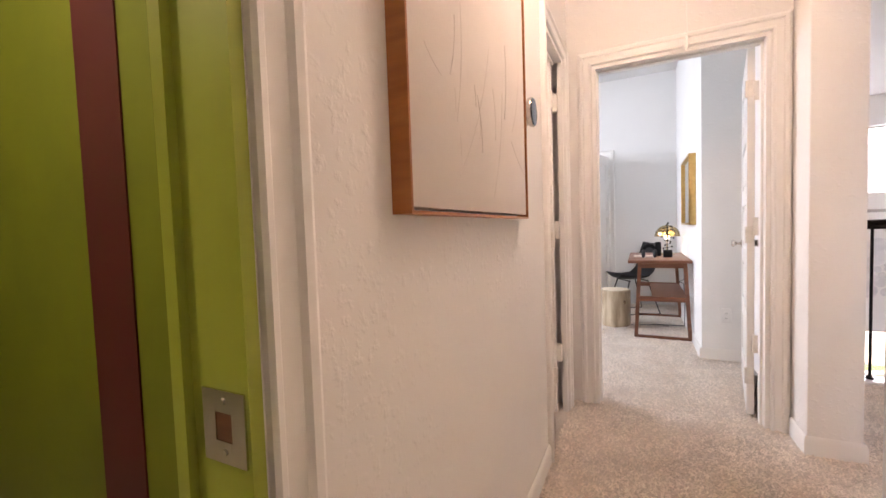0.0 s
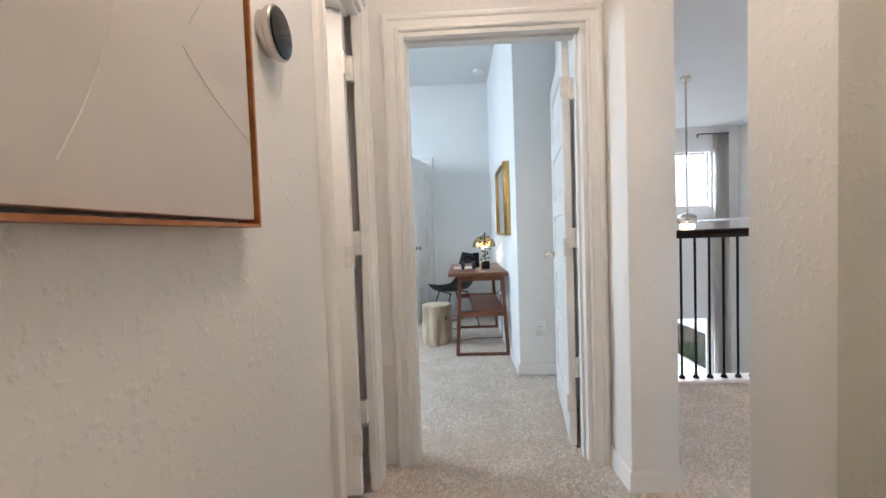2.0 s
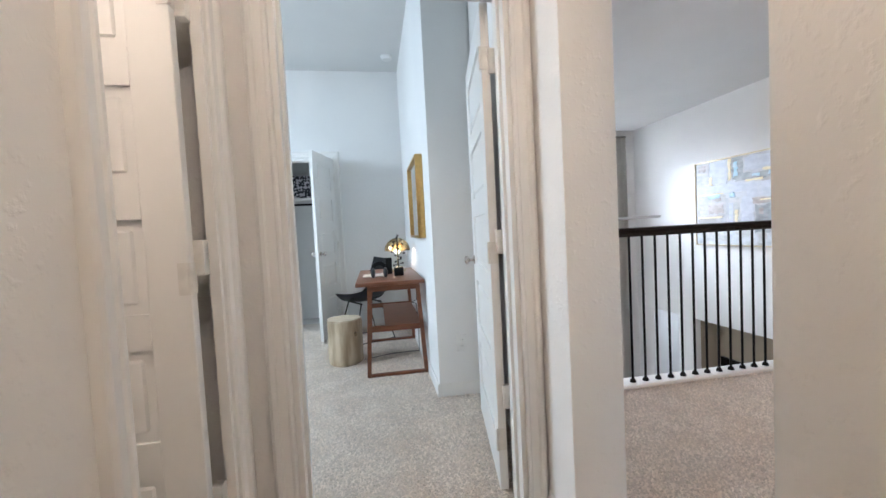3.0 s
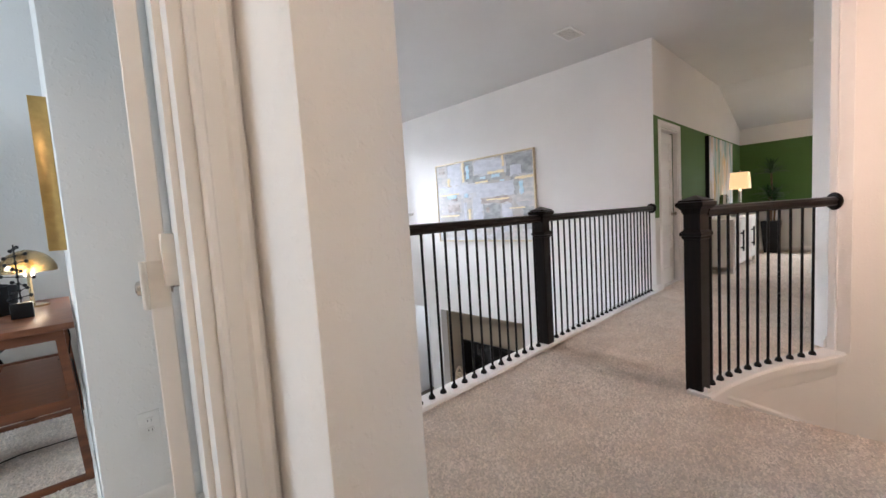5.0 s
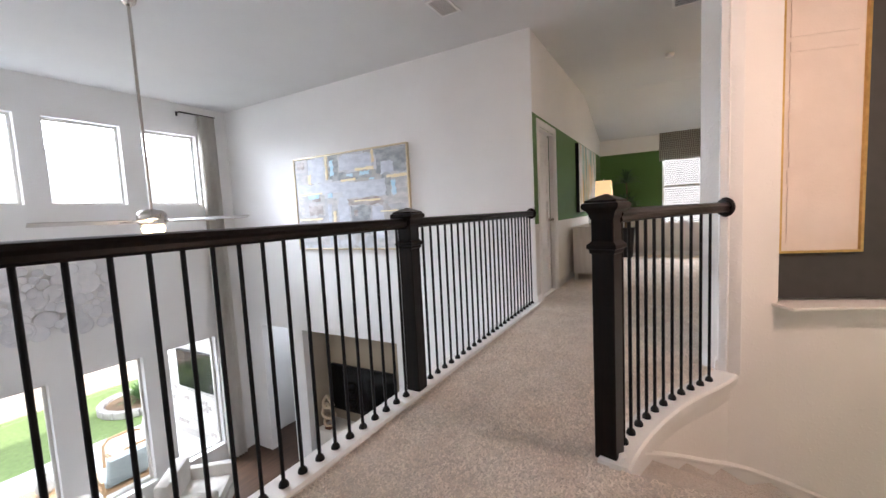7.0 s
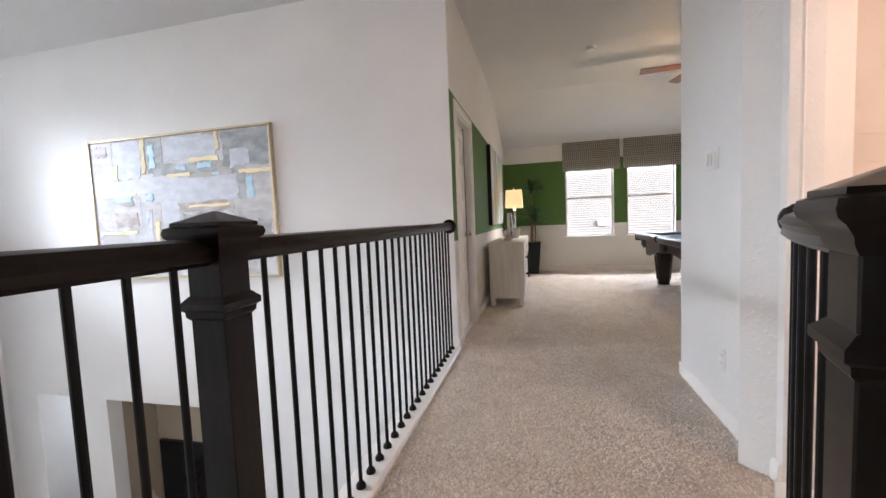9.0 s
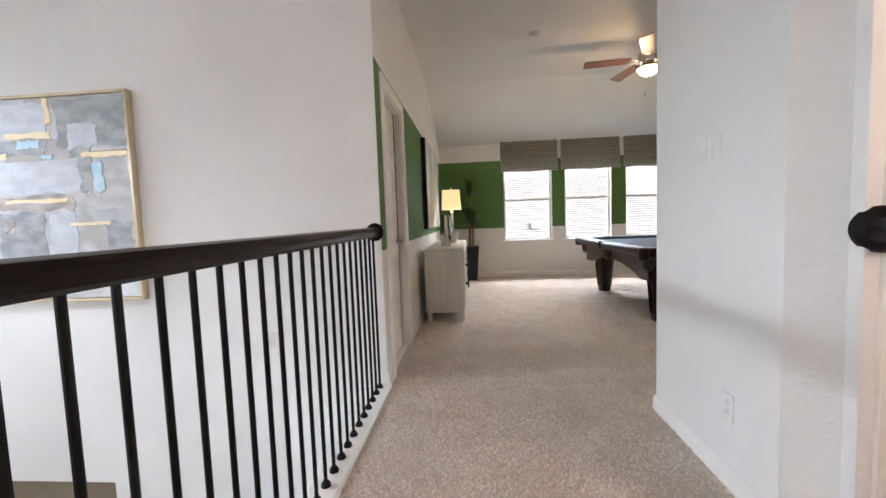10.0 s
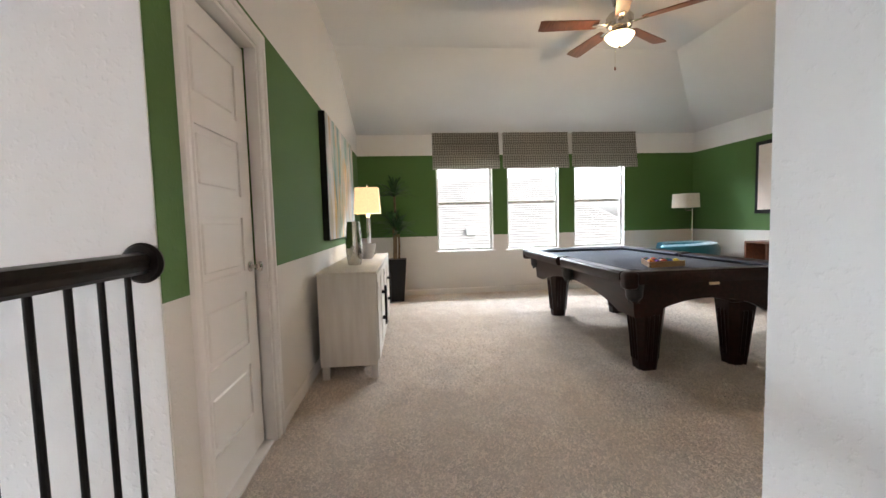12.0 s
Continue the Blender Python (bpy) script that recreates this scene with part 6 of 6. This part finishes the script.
t = thing("television", (6.245, 5.97, -2.29), "large black flat television on the taupe recess wall", "television")
part("screen", boxes((-0.05, -0.045, 0.012, 1.408, 0.012, 0.818)), BLACK_GLASS, t)
part("case", boxes((-0.045, 0, 0, 1.42, 0, 0.83), bevel=0.003), BLACK, t)
t = thing("console", (5.95, 6.475, LOW), "long white media console in the recess", "console")
part("body", boxes((-0.18, 0.29, -0.92, 0.92, 0.06, 0.62), bevel=0.004), WHITEWASH, t)
for y in (-0.46, 0.0, 0.46):
    part("seam", boxes((-0.183, -0.179, y - 0.003, y + 0.003, 0.08, 0.60)), CHARCOAL, t)
CHAMPAGNE = material("champagne_metal", (0.66, 0.54, 0.38), 0.42, metal=0.7, scale=12)
t = thing("knot_sculpture", (5.90, 7.20, LOW + 0.62), "gold interlocked ring sculpture on the media console", "sculpture")
for k, (z, r) in enumerate(((0.13, 0.10), (0.30, 0.13), (0.46, 0.10))):
    bm = bmesh.new()
    sweep(bm, [(0.03 * math.sin(2 * a), r * math.cos(a), z + r * math.sin(a)) for a in [2 * math.pi * i / 32 for i in range(32)]], circle(0.026, 10), up=(1, 0, 0.001), closed=True)
    part("ring", bm, CHAMPAGNE, t)
part("base", boxes((-0.06, 0.06, -0.06, 0.06, 0, 0.03)), WALNUT, t)


def tuft(bm, x, y, z, n, ln, wd, seed, spread=1.2):
    rng = random.Random(seed)
    for _ in range(n):
        az, el = rng.uniform(0, 6.28), rng.uniform(0.3, 1.5)
        d = Vector((math.cos(az) * math.cos(el) * spread, math.sin(az) * math.cos(el) * spread, math.sin(el)))
        L = ln * rng.uniform(0.6, 1.1)
        side = Vector((-math.sin(az), math.cos(az), 0)) * wd
        b = Vector((x, y, z)) + Vector((rng.uniform(-1, 1), rng.uniform(-1, 1), 0)) * ln * 0.15
        mid, tip = b + d * L * 0.55, b + d * L + Vector((0, 0, -0.15 * L))
        v = [bm.verts.new(p) for p in (b - side * 0.5, b + side * 0.5, mid + side, mid - side, tip)]
        bm.faces.new((v[0], v[1], v[2], v[3]))
        bm.faces.new((v[3], v[2], v[4]))


t = thing("potted_succulent", (5.86, 6.15, LOW + 0.62), "small dark green plant in a bowl on the console", "plant")
part("bowl", local(lathe, [(0.04, 0.0), (0.08, 0.03), (0.09, 0.07), (0.08, 0.07), (0.05, 0.03)], n=20), CERAMIC, t)
part("foliage", local(tuft, 0, 0, 0.06, 60, 0.14, 0.008, 3), LEAF, t)


def armchair(x, y, turn, label):
    t = thing("armchair", (x, y, LOW), label, "armchair", turn=turn, group="white armchairs")
    part("seat_cushion", boxes((-0.31, 0.31, -0.34, 0.28, 0.30, 0.46), bevel=0.05), FABRIC_WHITE, t)
    part("backrest", boxes((-0.38, 0.38, 0.22, 0.42, 0.18, 0.82), bevel=0.06), FABRIC_WHITE, t)
    for s in (-1, 1):
        part("armrest", boxes((s * 0.37 - 0.065, s * 0.37 + 0.065, -0.36, 0.30, 0.16, 0.62), bevel=0.045), FABRIC_WHITE, t)
    part("seat_frame", boxes((-0.36, 0.36, -0.36, 0.36, 0.14, 0.30), bevel=0.02), FABRIC_WHITE, t)
    for sx in (-1, 1):
        for sy in (-1, 1):
            bm = bmesh.new()
            rod(bm, (sx * 0.30, sy * 0.30, 0.15), (sx * 0.33, sy * 0.33, 0), 0.022, 0.014)
            part("leg", bm, WALNUT, t)


armchair(4.08, 7.92, 42, "white upholstered armchair with wooden legs by the window")
armchair(3.02, 8.22, 42, "white upholstered armchair with wooden legs under the windows")
t = thing("patio_table", (2.82, 10.05, LOW - 0.04), "round pale wooden table on the patio", "table")
part("tabletop", local(lathe, [(0.43, 0.36), (0.45, 0.37), (0.45, 0.395), (0.43, 0.40)], n=40), PALE_WOOD, t)
part("pedestal", local(lathe, [(0.24, 0.0), (0.22, 0.02), (0.14, 0.18), (0.20, 0.36)], n=28), PALE_WOOD, t)
t = thing("bowl_with_plant", (2.80, 9.92, LOW + 0.36), "grey bowl filled with green succulents on the patio table", "plant")
part("bowl", local(lathe, [(0.05, 0.0), (0.11, 0.04), (0.13, 0.09), (0.12, 0.09), (0.08, 0.04)], n=24), CERAMIC, t)
bm = bmesh.new()
for k in range(7):
    tuft(bm, 0.075 * math.cos(k * 0.9) * (k > 0), 0.075 * math.sin(k * 0.9) * (k > 0), 0.08, 26, 0.055, 0.012, 20 + k)
part("foliage", bm, LEAF, t)
t = thing("grey_vase", (3.08, 10.18, LOW + 0.36), "grey ceramic vase on the patio table", "vase")
part("body", local(lathe, [(0.06, 0.0), (0.11, 0.05), (0.12, 0.12), (0.07, 0.22), (0.045, 0.28), (0.06, 0.32), (0.05, 0.32), (0.03, 0.27)], n=28), CERAMIC, t)

# ---- outside ----
GRASS = material("lawn", (0.19, 0.27, 0.09), 0.9, color2=(0.14, 0.20, 0.065), scale=14, detail=6, bump=0.6, bump_scale=120, bump_dist=0.03)
CONCRETE = material("patio_concrete", (0.62, 0.60, 0.57), 0.85, color2=(0.55, 0.53, 0.50), scale=5, detail=6, bump=0.1, bump_scale=120)
DIRT = material("bare_earth", (0.50, 0.42, 0.34), 0.95, color2=(0.42, 0.34, 0.27), scale=3, detail=7, bump=0.4, bump_scale=20)
BRICK = material("white_brick", (0.82, 0.80, 0.77), 0.8, color2=(0.74, 0.72, 0.69), scale=7, island=0.12, bump=0.2, bump_scale=90)
BRICK_DARK = material("flecked_brick", (0.42, 0.38, 0.35), 0.85, color2=(0.62, 0.58, 0.54), scale=20)
ROOFING = material("roof_shingle", (0.23, 0.22, 0.21), 0.9, color2=(0.17, 0.162, 0.156), scale=25, detail=5, island=0.06, bump=0.3, bump_scale=200, bump_dist=0.003)
STONE = material("edging_stone", (0.45, 0.43, 0.41), 0.85, color2=(0.35, 0.33, 0.31), scale=10, bump=0.4, bump_scale=40, island=0.15)
bm = bmesh.new()
quad = [bm.verts.new(p) for p in ((-600, -600, LOW - 0.06), (600, -600, LOW - 0.06), (600, 600, LOW - 0.06), (-600, 600, LOW - 0.06))]
bm.faces.new(quad)
structure("ground", bm, GRASS, "green lawn reaching into the distance", "lawn")
structure("pavement_patio", boxes((-1.5, 7.6, 9.17, 12.15, LOW - 0.2, LOW - 0.04)), CONCRETE, "pale concrete patio outside the windows", "patio")
structure("ground_earth", boxes((-60, 60, 15.35, 60.0, LOW - 0.2, LOW - 0.03)), DIRT, "strip of pale bare earth beyond the lawn", "earth")


def brick_wall():
    t = thing("patio_brick_wall", (5.38, 11.0, LOW - 0.04), "white painted brick patio wall with dark flecks", "brick wall", turn=0)
    part("core", boxes((-0.02, 0.25, -1.78, 1.2, 0, 3.0)), CONCRETE, t)
    bm = boxes((-0.012, 0.0, -0.10, 0.10, -0.0325, 0.0325), bevel=0.003)
    first = part("brick", bm, BRICK, t)
    bm = boxes((-0.012, 0.0, -0.10, 0.10, -0.0325, 0.0325), bevel=0.003)
    dark = part("brick", bm, BRICK_DARK, t, "dark flecked brick")
    rng = random.Random(2)
    n = 0
    for j in range(38):
        for i in range(14):
            y = -1.66 + 0.212 * i + (0.106 if j % 2 else 0)
            if n < 290:
                c = part_copy(dark if rng.random() < 0.06 else first, (-0.02, y, 0.80 + 0.0755 * (j - 8)))
                n += 1
    first.location, dark.location = (-0.02, -1.66, 0.12), (-0.02, -1.45, 0.12)


brick_wall()
t = thing("patio_television", (5.33, 9.36, LOW + 1.05), "flat outdoor television hung on the patio brick wall", "television")
part("screen", boxes((-0.065, -0.06, 0.012, 1.288, 0.012, 0.738)), BLACK_GLASS, t)
part("case", boxes((-0.06, 0, 0, 1.30, 0, 0.75), bevel=0.004), BLACK, t)


TEAL_GREY = material("grey_teal_fabric", (0.33, 0.375, 0.365), 0.9, bump=0.4, bump_scale=180, bump_dist=0.002)


def patio_chair(x, y, turn, cloth, label):
    t = thing("patio_chair", (x, y, LOW - 0.04), label, "patio chair", turn=turn, group="patio chairs")
    part("seat_cushion", boxes((-0.28, 0.28, -0.28, 0.26, 0.34, 0.46), bevel=0.04), cloth, t)
    bm = boxes((-0.27, 0.27, -0.06, 0.08, 0.0, 0.46), bevel=0.05)
    bmesh.ops.transform(bm, matrix=Matrix.Translation((0, 0.26, 0.42)) @ Matrix.Rotation(radians(-16), 4, "X"), verts=bm.verts)
    part("back_cushion", bm, cloth, t)
    for s in (-1, 1):
        bm = bmesh.new()
        sweep(bm, [(s * 0.33, -0.32, 0), (s * 0.33, -0.30, 0.48), (s * 0.33, -0.22, 0.57), (s * 0.33, 0.10, 0.58), (s * 0.33, 0.30, 0.50), (s * 0.33, 0.38, 0.0)], [(-0.02, -0.016), (0.02, -0.016), (0.02, 0.016), (-0.02, 0.016)], up=(1, 0, 0))
        part("arm_frame", bm, PALE_WOOD, t)
    part("seat_frame", boxes((-0.32, 0.32, -0.30, 0.30, 0.29, 0.34)), PALE_WOOD, t)


patio_chair(4.28, 10.40, -90, FABRIC_WHITE, "wooden patio armchair with white cushions")
patio_chair(3.84, 9.72, 178, TEAL_GREY, "wooden patio armchair with grey-teal cushions")
t = thing("garden_bed", (5.72, 13.4, LOW - 0.06), "round stone-edged planting bed with a bright green plant", "garden bed")
part("soil", local(lathe, [(0.75, 0.0), (0.72, 0.09), (0.3, 0.14)], n=30), BARK, t)
for k in range(20):
    a = 2 * math.pi * k / 20
    bm = boxes((-0.07, 0.07, -0.12, 0.12, 0, 0.17), bevel=0.02)
    bmesh.ops.transform(bm, matrix=Matrix.Translation((0.8 * math.cos(a), 0.8 * math.sin(a), 0)) @ Matrix.Rotation(a, 4, "Z"), verts=bm.verts)
    part("stone", bm, STONE, t)
part("foliage", local(tuft, 0, 0, 0.12, 140, 0.62, 0.022, 8), LEAF_LIGHT, t)


def neighbour_roof():
    t = thing("neighbour_house", (15.2, 0.5, LOW), "neighbouring house with a grey shingle roof", "house")
    part("wall", boxes((0.6, 9.4, -7.0, 9.0, 0, 2.6)), CONCRETE, t)
    slope = math.atan2(3.6, 5.0)
    ln, rows, cols = math.hypot(3.6, 5.0), 44, 56
    ux, uz = math.cos(slope), math.sin(slope)
    rng = random.Random(5)
    verts, faces = [], []
    x0, z0, y0, y1 = 0.0, 2.3, -7.6, 9.6
    for j in range(rows):
        s0 = ln * j / rows
        off = rng.uniform(0, 0.3)
        for i in range(cols):
            ya = y0 + (y1 - y0) * i / cols + off
            yb = ya + (y1 - y0) / cols - 0.012
            lift, th = rng.uniform(0.002, 0.008), 0.0
            s1 = s0 + ln / rows + 0.02
            hip = y0 + 0.9 * s0 * ux
            if ya < hip:
                continue
            base = len(verts)
            for s, l in ((s0, lift + 0.012), (s1, 0.0), (s0, 0.0)):
                px, pz = x0 + s * ux - l * uz, z0 + s * uz + l * ux
                verts += [(px, ya, pz), (px, yb, pz)]
            faces += [(base, base + 1, base + 3, base + 2), (base + 4, base + 5, base + 1, base)]
    me = bpy.data.meshes.new("shingles")
    me.from_pydata(verts, [], faces)
    me.materials.append(ROOFING)
    ob = tagged(new("shingles", me), "rows of grey asphalt shingles", kind="stuff")
    ob.parent = t
    bm = bmesh.new()
    vs = [bm.verts.new(p) for p in ((0, -7.6, 2.29), (0, 9.6, 2.29), (5.0, 9.6, 5.89), (5.0, -3.1, 5.89))]
    bm.faces.new(vs)
    vs = [bm.verts.new(p) for p in ((0, -7.6, 2.29), (5.0, -3.1, 5.89), (10.0, -7.6, 2.29))]
    bm.faces.new(vs)
    vs = [bm.verts.new(p) for p in ((10.0, -7.6, 2.29), (5.0, -3.1, 5.89), (5.0, 9.6, 5.89), (10.0, 9.6, 2.29))]
    bm.faces.new(vs)
    part("roof", bm, ROOFING, t)
    bm = boxes((2.0, 2.3, 0.0, 0.3, 3.80, 4.05), bevel=0.02)
    part("roof_vent", bm, PLASTIC, t, "small white roof vent")


neighbour_roof()
